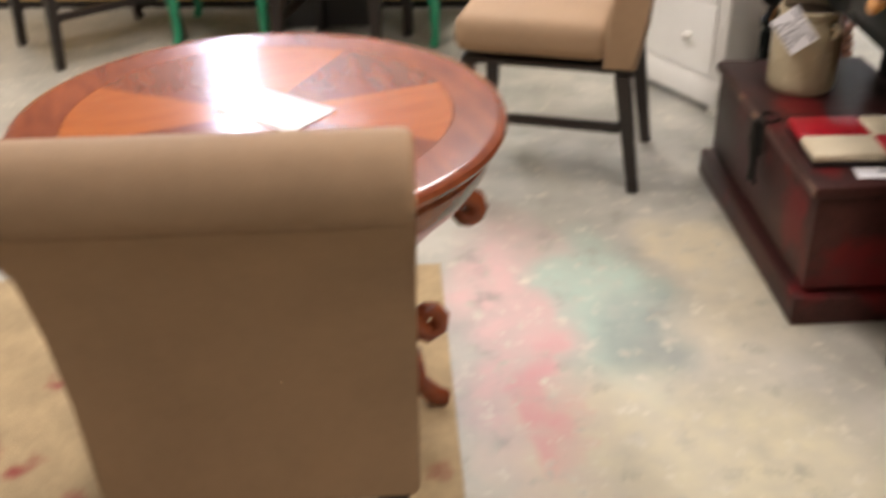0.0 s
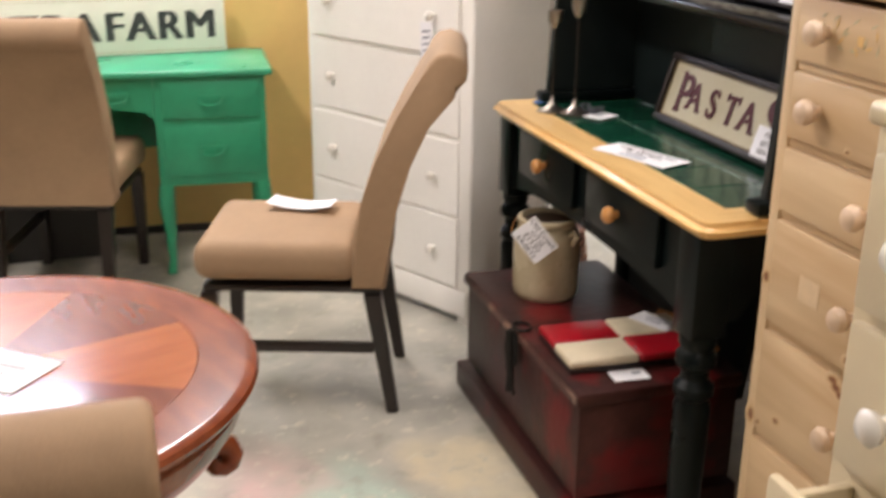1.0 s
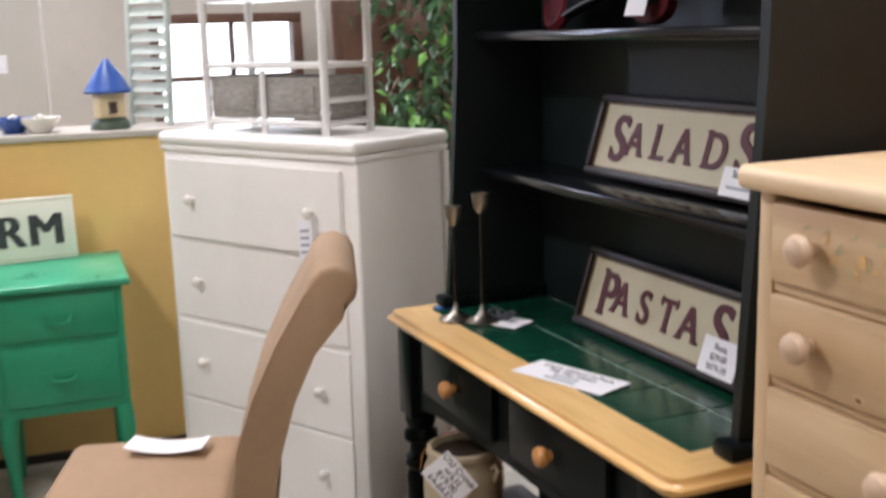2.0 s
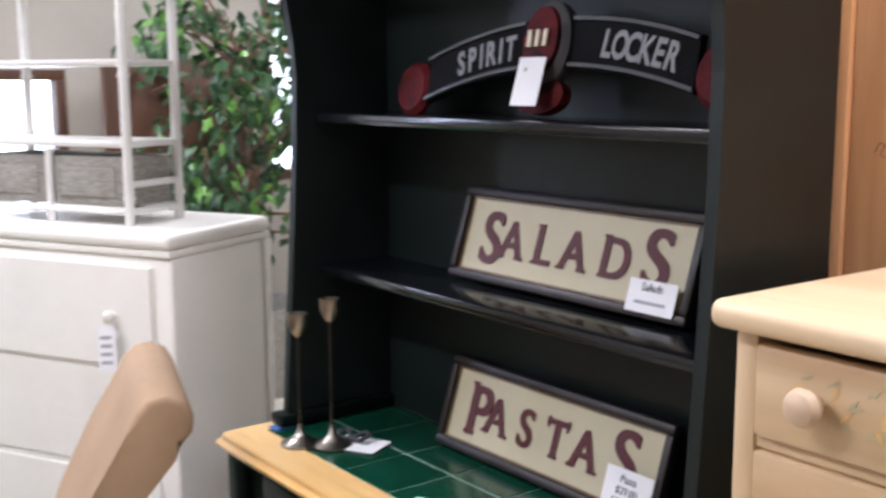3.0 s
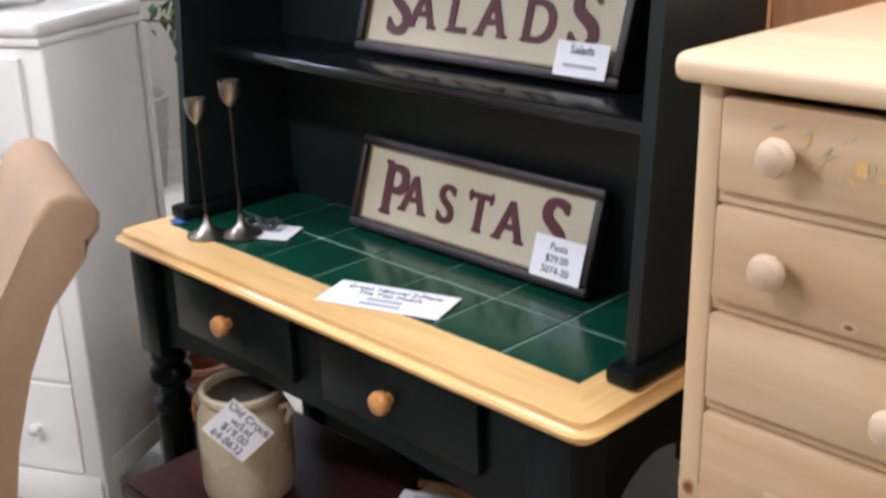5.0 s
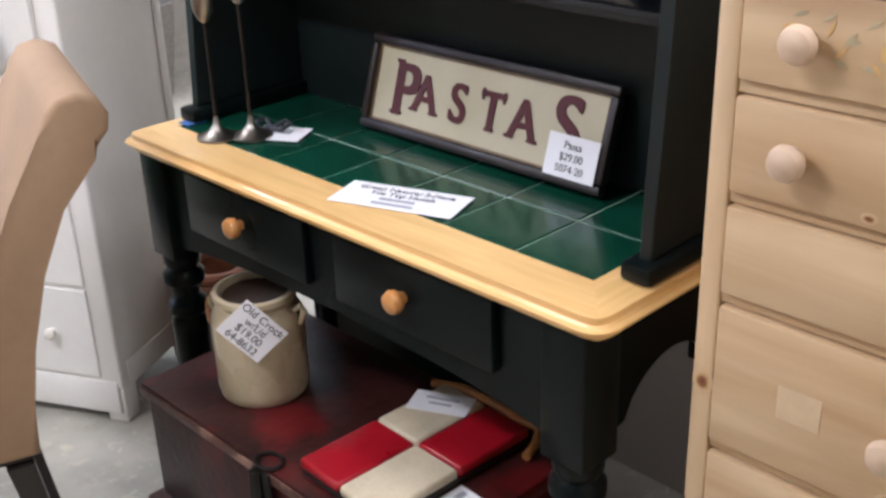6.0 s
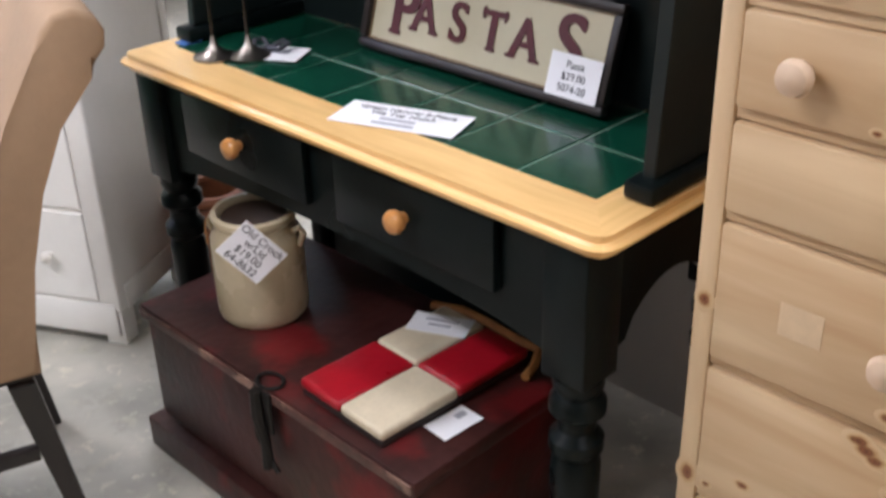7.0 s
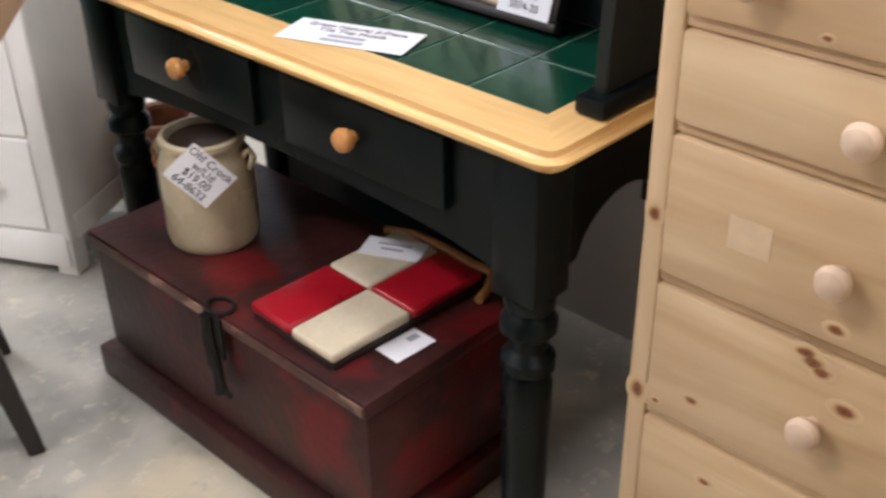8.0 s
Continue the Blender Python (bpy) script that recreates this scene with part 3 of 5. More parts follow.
def hutch_shelf():
    """The upper piece: sides on runners, planked back, two shelves, flared cornice."""
    root = thing("hutch_shelf", "dark green open shelf unit standing on the tile top table", "hutch shelf", pose(0, 0, TH))
    y0, y1, xb = 0.04, 1.088, 0.415
    top = 0.98
    side = [(0.15, 0.028), (0.162, 0.2), (0.174, 0.38), (0.184, 0.55), (0.187, 0.69), (0.182, 0.76), (0.172, 0.83), (0.146, 0.885), (0.128, 0.93), (0.122, top), (xb, top), (xb, 0.028)]
    for y in (y0, y1 - 0.02):
        s = part("side_panel", prism(side, "y", y, y + 0.02, 0.003), M_PANEL, root, smooth=False)
        part("runner", box(0.128, xb + 0.01, y - 0.014, y + 0.034, 0.001, 0.0275, 0.007), M_GREENBLACK, s)
    part("back_panel", box(xb - 0.018, xb - 0.004, y0 + 0.0205, y1 - 0.0205, 0.002, top, 0), M_PANEL, root, smooth=False)
    for z in (0.302, 0.600):
        part("shelf", box(0.225, xb - 0.019, y0 + 0.0205, y1 - 0.0205, z, z + 0.02, 0.006), M_SHELFGLOSS, root)
    part("cornice", box(0.085, xb + 0.02, y0 - 0.035, y1 + 0.035, top + 0.001, top + 0.05, 0.014, 3), M_GREENBLACK, root)
    return root


def serif_letter(ch, h, material, parent, m):
    """A heavy slab-serif letter: built-in shape with foot and head bars."""
    me = text_mesh(ch, h * 1.38, 0.0008, h * 0.012)
    for v in me.vertices:
        v.co.x *= 0.93
    me.materials.append(material)
    ob = new("letter", me)
    xs = [v.co.x for v in me.vertices]
    lo, hi = min(xs), max(xs)
    wdt = hi - lo
    bars = {"P": [(0.0, 0.38, 0), (0.0, 0.2, 1)], "A": [(-0.08, 0.26, 0), (0.72, 1.08, 0)], "T": [(0.3, 0.7, 0)], "L": [(0.0, 0.34, 1), (-0.08, 0.1, 0)], "D": [(-0.1, 0.2, 0), (-0.1, 0.2, 1)]}.get(ch, [])
    bm = bmesh.new()
    bm.from_mesh(me)
    for dx, dz in ((-0.03, 0.0001), (0.03, 0.0002)):      # heavier upright strokes
        off = len(bm.verts)
        bm.from_mesh(me)
        bm.verts.ensure_lookup_table()
        for v in bm.verts[off:]:
            v.co.x += dx * h
            v.co.z += dz
    for a, b, up in bars:
        a, b = (a - 0.14, b) if ch in "PL" else (a, b)
        z = h * 0.93 if up else 0
        add_box(bm, lo + a * wdt, lo + b * wdt, z, z + h * 0.07, -0.0008, 0.0009, 0)
    if ch == "T":
        for a in (0.0, 0.9):
            add_box(bm, lo + a * wdt, lo + (a + 0.1) * wdt, h * 0.72, h, -0.0008, 0.0009, 0)
    bm.to_mesh(me)
    bm.free()
    ob.parent, ob.matrix_basis = parent, m
    return wdt


def framed_sign(word, spread, label, m, w=0.548, h=0.168):
    """A framed board in its own plane: x along the words, y up, z out."""
    root = thing("framed_sign", label, "sign", m, group="menu word signs on the hutch")
    part("board", box(-w / 2 + 0.014, w / 2 - 0.014, 0.014, h - 0.014, 0.004, 0.010, 0), M_SIGNCREAM, root, "cream canvas board", smooth=False)
    f = 0.0165
    for x0, x1, y0, y1 in ((-w / 2, w / 2, 0, f), (-w / 2, w / 2, h - f, h), (-w / 2, -w / 2 + f, f, h - f), (w / 2 - f, w / 2, f, h - f)):
        part("frame_bar", box(x0, x1, y0, y1, 0.0, 0.022, 0.006), M_FRAME, root)
    g = f + 0.001
    for x0, x1, y0, y1 in ((-w / 2 + g, w / 2 - g, g, g + 0.003), (-w / 2 + g, w / 2 - g, h - g - 0.003, h - g), (-w / 2 + g, -w / 2 + g + 0.003, g + 0.003, h - g - 0.003), (w / 2 - g - 0.003, w / 2 - g, g + 0.003, h - g - 0.003)):
        part("gilt_line", box(x0, x1, y0, y1, 0.0102, 0.013, 0), M_FRAMEGOLD, root, smooth=False)
    big, small = 0.096, 0.068
    n = len(word)
    xs = spread
    for i, ch in enumerate(word):
        hh = big if i in (0, n - 1) else small
        serif_letter(ch, hh, M_BURGUNDY, root, pose(xs[i], (0.036, 0.05, 0.05, 0.05, 0.05, 0.046)[i], 0.0112))
    return root


def lean(y_mid, z, x_bottom, x_top, h):
    """A board's pose: face towards -x, bottom edge on z, leaning back."""
    return facing((x_bottom, y_mid, z), (0, -1, 0), (x_top - x_bottom, 0, math.sqrt(max(1e-6, h * h - (x_top - x_bottom) ** 2))))


hutch_table()
hutch_shelf()
pm = lean(0.527, TH + 0.002, 0.335, 0.385, 0.168)
s1 = framed_sign("PASTAS", (-0.178, -0.128, -0.049, 0.027, 0.096, 0.184), "black-framed cream sign lettered PASTAS, leaning on the tile top", pm)
sm = lean(0.494, TH + 0.324, 0.348, 0.398, 0.168)
s2 = framed_sign("SALADS", (-0.190, -0.136, -0.056, 0.018, 0.112, 0.196), "black-framed cream sign lettered SALADS, leaning on the hutch shelf", sm, w=0.562)
price_card("price_tag", "white price tag", 0.098, 0.066, pose(0.213, 0.047, 0.024, 0, 0, 0), [("Pasta", 0.012), ("$29.00", -0.006), ("5074-20", -0.024)], parent=s1, size=0.0165)
price_card("price_tag", "white price tag", 0.094, 0.05, pose(0.212, 0.033, 0.024), [("Salads", 0.008)], [(-0.03, 0.03, -0.012, -0.007)], parent=s2, size=0.018)


def carved_plaque():
    """Arched ribbon plaque with two words and a round emblem in the middle."""
    root = thing("wall_plaque", "carved charcoal plaque lettered SPIRIT LOCKER with a red emblem", "plaque", facing((0.315, 0.498, TH + 0.622), (0, -1, 0.03), (0.22, 0, 1)))

    def mid(u):
        return 0.116 - 0.5 * u * u

    def ribbon(u0, u1, half, n=12):
        us = [u0 + (u1 - u0) * i / n for i in range(n + 1)]
        return [(u, mid(u) + half) for u in us] + [(u, mid(u) - half) for u in reversed(us)]
    for a, b in ((-0.31, -0.055), (0.055, 0.31)):
        part("ribbon", prism(ribbon(a, b, 0.042), "z", 0.0, 0.016, 0.004), M_PLAQUE, root)
        for s in (-1, 1):
            edge = [(u, v + s * 0.036) for u, v in ribbon(a, b, 0.003)]
            part("ribbon_edge", prism(edge, "z", 0.0165, 0.021), M_PLAQUEGREY, root, smooth=False)
    for s in (-1, 1):
        m = pose(s * 0.355, mid(0.355), 0)
        part("rosette", lathe([(0, 0), (0.05, 0), (0.05, 0.01), (0.04, 0.02), (0.025, 0.016), (0.0, 0.024)], 20, m), M_PLAQUERED, root, "faded red end piece")
    oval = Matrix.Diagonal((0.85, 1.15, 1, 1))
    part("emblem_rim", lathe([(0, 0), (0.062, 0), (0.062, 0.018), (0.052, 0.026), (0, 0.026)], 28, pose(0, 0.112, 0) @ oval), M_PLAQUEGREY, root)
    part("emblem", lathe([(0, 0.0265), (0.048, 0.0265), (0.046, 0.034), (0, 0.038)], 28, pose(0, 0.117, 0) @ oval), M_PLAQUERED, root, "round faded red emblem")
    for x in (-0.018, 0.0, 0.018):
        part("emblem_bar", box(x - 0.005, x + 0.005, 0.105, 0.132, 0.0375, 0.041, 0.001), M_CREAMV, root)
    part("emblem_base", lathe([(0, 0), (0.055, 0), (0.055, 0.02), (0.0, 0.026)], 24, pose(0, 0.032, 0) @ Matrix.Diagonal((1.0, 0.55, 1, 1))), M_PLAQUERED, root, "red oval base")
    for word, us in (("SPIRIT", (-0.212, -0.184, -0.160, -0.136, -0.111, -0.086)), ("LOCKER", (0.132, 0.158, 0.184, 0.210, 0.235, 0.260))):
        for ch, u in zip(word, us):
            ang = math.degrees(math.atan(-1.0 * u))
            lettering("letter", ch, 0.053, M_GREYLET, root, pose(u, mid(u) - 0.02, 0.0172, 0, 0, ang) @ Matrix.Diagonal((0.78, 1.08, 1, 1)), 0.001, 0.0016)
    price_card("price_tag", "white price tag", 0.062, 0.078, pose(0.0, 0.048, 0.045, -4, 0, -2), [], [(-0.014, -0.008, 0.016, 0.022)], parent=root)


carved_plaque()


def candlestick(x, y, h):
    root = thing("candlestick", "slender pewter candlestick with a flared cup", "candlestick", pose(x, y, TH + 0.001), group="pewter candlesticks on the hutch")
    part("base", lathe([(0, 0), (0.038, 0), (0.038, 0.003), (0.022, 0.009), (0.008, 0.022), (0.0035, 0.04)], 28), M_PEWTER, root, "polished round foot")
    part("stem", lathe([(0.0034, 0.0401), (0.0028, h * 0.5), (0.0032, h - 0.045)], 12), M_DARKSTEM, root)
    part("cup", lathe([(0.0033, h - 0.0449), (0.009, h - 0.04), (0.017, h - 0.025), (0.019, h), (0.0165, h), (0.014, h - 0.022), (0, h - 0.03)], 24), M_PEWTER, root)


candlestick(0.116, 0.957, 0.252)
candlestick(0.160, 0.914, 0.282)
bow_card = price_card("price_card", "small white price card with a black bow under the candlesticks", 0.1, 0.075, pose(0.20, 0.885, TH + 0.0015, 0, 0, -62), [], [(-0.03, 0.02, 0.0, 0.02)])
for s in (-1, 1):
    part("bow_loop", tube([(-0.02, 0.01, 0.006), (-0.02 + 0.02 * s, 0.03, 0.016), (-0.02 + 0.034 * s, 0.02, 0.014), (-0.02 + 0.024 * s, 0.0, 0.008), (-0.02, 0.008, 0.006)], 0.0045, 8), M_INK, bow_card, "black ribbon bow")
price_card("price_card", "large white price card lying across the tile top and wood edge", 0.21, 0.088, facing((0.129, 0.4865, TH + 0.0018), (0.335, -0.94, 0), (0.94, 0.335, 0)),
           [("Green Natural 2-Piece", 0.020), ("Tile Top Hutch", 0.002)], [(-0.03, 0.03, -0.016, -0.008), (-0.035, 0.035, -0.033, -0.025)], 0.0, 0.018)


# ---------------------------------------------------------------- chest under the table and what lies on it
CX0, CX1, CY0, CY1, CH = -0.099, 0.285, 0.243, 0.985, 0.334


def blanket_chest():
    root = thing("blanket_chest", "worn oxblood painted wooden chest with an iron hasp under the table", "chest", pose(0, 0, 0))
    part("body", box(CX0 + 0.008, CX1 - 0.008, CY0 + 0.008, CY1 - 0.008, 0.085, CH - 0.03, 0.004), M_CHEST, root)
    part("lid", box(CX0, CX1, CY0, CY1, CH - 0.0295, CH, 0.005), M_CHEST, root)
    base = bmesh.new()
    add_box(base, CX0 - 0.012, CX1 + 0.006, CY0 - 0.006, CY1 + 0.026, 0, 0.07, 0.006)
    part("plinth", base, M_CHEST, root, "projecting base board")
    part("lid_edge", box(CX0 - 0.004, CX0 - 0.0002, CY0 + 0.004, CY1 - 0.004, CH - 0.024, CH - 0.006, 0.0015), M_CHESTEDGE, root, "rubbed brown edge")
    hy = 0.597
    hasp = part("hasp_plate", box(CX0 - 0.010, CX0 - 0.0045, hy - 0.022, hy + 0.022, CH - 0.085, CH - 0.004, 0.002), M_IRON, root, "black iron hasp")
    part("ring", tube([(CX0 + 0.012 + 0.02 * math.sin(a), hy + 0.026 * math.cos(a), CH + 0.005) for a in (2 * math.pi * i / 20 for i in range(21))], 0.0035, 8), M_IRON, hasp)
    part("strap", tube([(CX0 - 0.013, hy + 0.008, CH - 0.005), (CX0 - 0.016, hy + 0.006, CH - 0.05), (CX0 - 0.014, hy - 0.004, CH - 0.10), (CX0 - 0.018, hy - 0.012, CH - 0.15)], [0.011, 0.012, 0.009, 0.011], 8), M_IRON, hasp)
    part("strap_tail", tube([(CX0 - 0.012, hy + 0.02, CH - 0.06), (CX0 - 0.016, hy + 0.012, CH - 0.10), (CX0 - 0.013, hy - 0.03, CH - 0.155)], 0.005, 8), M_IRON, hasp)


blanket_chest()


def crock():
    cz = CH + 0.001
    root = thing("stoneware_crock", "old cream stoneware crock with a paper tag tied on", "crock", pose(0.05, 0.795, cz) @ Matrix.Diagonal((0.95, 0.95, 0.95, 1)))
    part("body", lathe([(0, 0), (0.078, 0), (0.083, 0.006), (0.086, 0.02), (0.087, 0.12), (0.085, 0.165), (0.076, 0.182), (0.07, 0.19), (0.074, 0.196), (0.079, 0.203), (0.078, 0.212), (0.069, 0.214), (0.066, 0.205), (0.066, 0.19), (0.07, 0.15)], 40), M_STONE, root)
    part("lid", lathe([(0, 0.192), (0.06, 0.192), (0.0645, 0.196), (0.06, 0.203), (0, 0.2)], 32), M_CROCKDARK, root, "dark glazed sunken lid")
    for s in (-1, 1):
        d = Vector((-0.45, 0.89, 0)) * s
        pts = [Vector((0, 0, 0.178)) + d * 0.078, Vector((0, 0, 0.188)) + d * 0.092, Vector((0, 0, 0.176)) + d * 0.098, Vector((0, 0, 0.152)) + d * 0.088]
        part("ear_handle", tube(pts, [0.007, 0.006, 0.007, 0.006], 10), M_STONE, root)
    part("string", tube([(-0.058, 0.072, 0.19), (-0.075, 0.05, 0.186), (-0.092, 0.02, 0.17)], 0.0016, 6), M_LEATHER, root, "tag string")
    v = Vector((-0.63, -0.78, 0)).normalized()
    o = Vector((-0.008, -0.008, 0.178)) + v * 0.094
    rgt = Vector((0, 0, 1)).cross(v).normalized()
    ang = radians(-48)
    up = Vector((0, 0, 1))
    r2 = rgt * math.cos(ang) + up * math.sin(ang)
    u2 = -rgt * math.sin(ang) + up * math.cos(ang)
    price_card("paper_tag", "white paper price tag", 0.098, 0.082, facing(o, r2, u2), [("Old Crock", 0.022), ("w/Lid", 0.003), ("$19.00", -0.016), ("64-8632", -0.036)], parent=root, size=0.021)


crock()


def game_case():
    cz = CH + 0.001
    root = thing("checker_case", "flat folding case in red and cream vinyl checks on the chest", "game case", pose(0.084, 0.428, cz, 0, 0, -2))
    part("base", box(-0.158, 0.158, -0.1, 0.1, 0, 0.012, 0.004), M_FRAME, root)
    for i, (x0, x1) in enumerate(((-0.16, -0.0008), (0.0008, 0.16))):
        for j, (y0, y1) in enumerate(((-0.102, -0.0008), (0.0008, 0.102))):
            part("check_panel", box(x0, x1, y0, y1, 0.0125, 0.032, 0.007, 3), M_CREAMV if (i + j) % 2 == 0 else M_RED, root, "cream vinyl panel" if (i + j) % 2 == 0 else "red vinyl panel")
    part("strap", tube([(0.15, 0.125, 0.024), (0.168, 0.07, 0.030), (0.17, 0.0, 0.032), (0.168, -0.07, 0.030), (0.172, -0.112, 0.03), (0.15, -0.122, 0.012), (0.12, -0.13, 0.008)], 0.008, 8), M_LEATHER, root, "worn brown strap")
    price_card("price_tag", "white price tag", 0.108, 0.06, pose(0.105, 0.055, 0.0335, 0, 0, -63), [], [(-0.03, 0.03, 0.008, 0.014), (-0.02, 0.02, -0.008, -0.002)], parent=root)


game_case()
price_card("price_card", "small white card lying on the chest beside the checked case", 0.08, 0.05, pose(0.042, 0.302, CH + 0.0012, 0, 0, -3), [], [(0.01, 0.03, 0.0, 0.012)])


def wicker_basket():
    root = thing("wicker_basket", "small round brown coiled wicker basket on the floor", "basket", pose(0.345, 1.41, 0) @ Matrix.Diagonal((1, 1, 1.14, 1)))
    for i in range(11):
        z = 0.012 + 0.023 * i
        r = 0.075 + 0.012 * math.sin(i * 0.32)
        part("coil", tube([(r * math.cos(a), r * math.sin(a), z) for a in (2 * math.pi * k / 24 for k in range(25))], 0.0125, 8, caps=False), M_BASKET, root)
    part("liner", lathe([(0, 0.004), (0.066, 0.004), (0.07, 0.25), (0.064, 0.25), (0.06, 0.01)], 24), M_BASKET, root)


wicker_basket()


# ---------------------------------------------------------------- pine chest of drawers
def pine_chest():
    x0, y0, y1, h = 0.082, -0.56, -0.072, 1.178
    root = thing("pine_drawer_chest", "tall narrow pale pine chest of drawers with round knobs", "chest of drawers", pose(0, 0, 0, 0, 0, 0))
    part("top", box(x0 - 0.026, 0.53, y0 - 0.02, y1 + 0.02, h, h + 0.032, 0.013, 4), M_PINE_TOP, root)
    for a, b in ((y0, y0 + 0.028), (y1 - 0.028, y1)):
        part("side", box(x0, 0.5, a, b, 0, h - 0.0005, 0.004), M_PINE_V, root)
    part("back", box(0.485, 0.499, y0 + 0.0285, y1 - 0.0285, 0.05, h - 0.001, 0), M_PINE_V, root, smooth=False)
    part("plinth", box(x0 + 0.001, x0 + 0.02, y0 + 0.0285, y1 - 0.0285, 0, 0.07, 0.003), M_PINE, root)
    rows = [(1.066, 1.166, 2), (0.943, 1.050, 2), (0.821, 0.927, 1), (0.625, 0.805, 1), (0.421, 0.609, 1), (0.25, 0.405, 1), (0.085, 0.234, 1)]
    for z0, z1, k in rows:
        rail = part("rail", box(x0 + 0.004, x0 + 0.03, y0 + 0.0285, y1 - 0.0285, z0 - 0.0145, z0 - 0.002, 0.001), M_PINE, root)
        d = part("drawer_front", box(x0 - 0.006, x0 + 0.014, y0 + 0.03, y1 - 0.03, z0, z1, 0.005), M_PINE, root)
        for yk in ((-0.179, -0.455) if k == 2 else (-0.321,)):
            part("knob", lathe([(0, 0), (0.009, 0), (0.009, 0.010), (0.017, 0.015), (0.0205, 0.024), (0.017, 0.033), (0.009, 0.037), (0, 0.038)], 24, pose(x0 - 0.0062, yk, (z0 + z1) / 2 + (0.003 if k == 2 else 0), 0, -90, 0)), M_PINEKNOB, d, "pale round wooden knob")
    for y, z, r in ((-0.087, 0.697, 0.008), (-0.087, 0.436, 0.010), (-0.325, 0.646, 0.009), (-0.298, 0.603, 0.011), (-0.309, 0.594, 0.012), (-0.320, 0.586, 0.010), (-0.352, 0.550, 0.012), (-0.168, 0.464, 0.008), (-0.118, 0.438, 0.005),
                    (-0.26, 0.955, 0.005), (-0.2, 0.35, 0.008), (-0.42, 0.75, 0.007), (-0.24, 0.31, 0.006)):
        flat = y < -0.1
        disc = lathe([(0, 0.03), (0.5, 0.028), (0.9, 0.012), (1, 0)], 18)
        kn = part("knot", disc, M_KNOT, root, "dark ringed pine knot")
        kn.matrix_basis = pose(x0 - (0.0061 if flat else 0.0001), y, z, 0, -90, 0) @ Matrix.Diagonal((1.15 * r, 1.9 * r, 0.02, 1) if flat else (2.4 * r, 1.8 * r, 0.02, 1))
    part("sticker_residue", box(x0 - 0.0067, x0 - 0.0063, -0.238, -0.186, 0.694, 0.736, 0), M_RESIDUE, root, "pale rubbed sticker patch", smooth=False)
    # stencilled flowers on the top drawer
    d = part("stencil", box(x0 - 0.0072, x0 - 0.0064, -0.262, -0.25, 1.112, 1.124, 0), M_PETAL, root, "faded painted flower stencil", smooth=False)
    rnd = random.Random(4)
    for i in range(30):
        y, z = -0.145 - 0.24 * rnd.random(), 1.092 + 0.055 * rnd.random()
        if abs(y + 0.183) < 0.026 and abs(z - 1.11) < 0.024:
            continue
        a = rnd.uniform(0, 180)
        c, s = math.cos(radians(a)), math.sin(radians(a))
        L, W = 0.009, 0.0026
        pts = [(y + L * c, z + L * s), (y - W * s, z + W * c), (y - L * c, z - L * s), (y + W * s, z - W * c)]
        part("painted_leaf", prism(pts, "x", x0 - 0.0068, x0 - 0.0062), M_STENCILG if i % 3 else M_PETAL, d, smooth=False)


def knot_material():
    """Rings of brown round a dark heart, fading to the colour of the board at the rim."""
    m = bpy.data.materials.new("pine_knot")
    m.use_nodes = True
    N, L = m.node_tree.nodes, m.node_tree.links
    b = N["Principled BSDF"]
    tc, flat, ln = N.new("ShaderNodeTexCoord"), N.new("ShaderNodeVectorMath"), N.new("ShaderNodeVectorMath")
    info, noise, add, ramp = N.new("ShaderNodeObjectInfo"), N.new("ShaderNodeTexNoise"), N.new("ShaderNodeMath"), N.new("ShaderNodeValToRGB")
    flat.operation, ln.operation, add.operation = "MULTIPLY", "LENGTH", "MULTIPLY_ADD"
    flat.inputs[1].default_value = (1, 1, 0)
    L.new(tc.outputs["Object"], flat.inputs[0])
    L.new(flat.outputs[0], ln.inputs[0])
    noise.noise_dimensions = "4D"
    noise.inputs["Scale"].default_value, noise.inputs["Detail"].default_value = 1.6, 4
    L.new(tc.outputs["Object"], noise.inputs["Vector"])
    mul = N.new("ShaderNodeMath")
    mul.operation = "MULTIPLY"
    mul.inputs[1].default_value = 20
    L.new(info.outputs["Random"], mul.inputs[0])
    L.new(mul.outputs[0], noise.inputs["W"])
    add.inputs[1].default_value = 0.5
    L.new(noise.outputs["Fac"], add.inputs[0])
    L.new(ln.outputs["Value"], add.inputs[2])
    els = ramp.color_ramp.elements
    els[0].position, els[0].color = 0.3, (0.10, 0.032, 0.012, 1)
    els[1].position, els[1].color = 1.0, (0.61, 0.44, 0.25, 1)
    for p, c in ((0.46, (0.27, 0.10, 0.035, 1)), (0.58, (0.17, 0.06, 0.022, 1)), (0.72, (0.44, 0.25, 0.105, 1)), (0.88, (0.57, 0.39, 0.205, 1))):
        els.new(p).color = c
    L.new(add.outputs[0], ramp.inputs["Fac"])
    L.new(ramp.outputs["Color"], b.inputs["Base Color"])
    b.inputs["Roughness"].default_value = 0.45
    return m


M_KNOT = knot_material()
M_RESIDUE = mat("sticker_residue", (0.645, 0.485, 0.30), 0.6, vary=0.1, scale=40)
M_PETAL = mat("faded_orange_stencil", (0.68, 0.45, 0.18), 0.6, vary=0.2, scale=60)
M_STENCILG = mat("faded_green_stencil", (0.50, 0.44, 0.27), 0.6, vary=0.2, scale=60)
pine_chest()


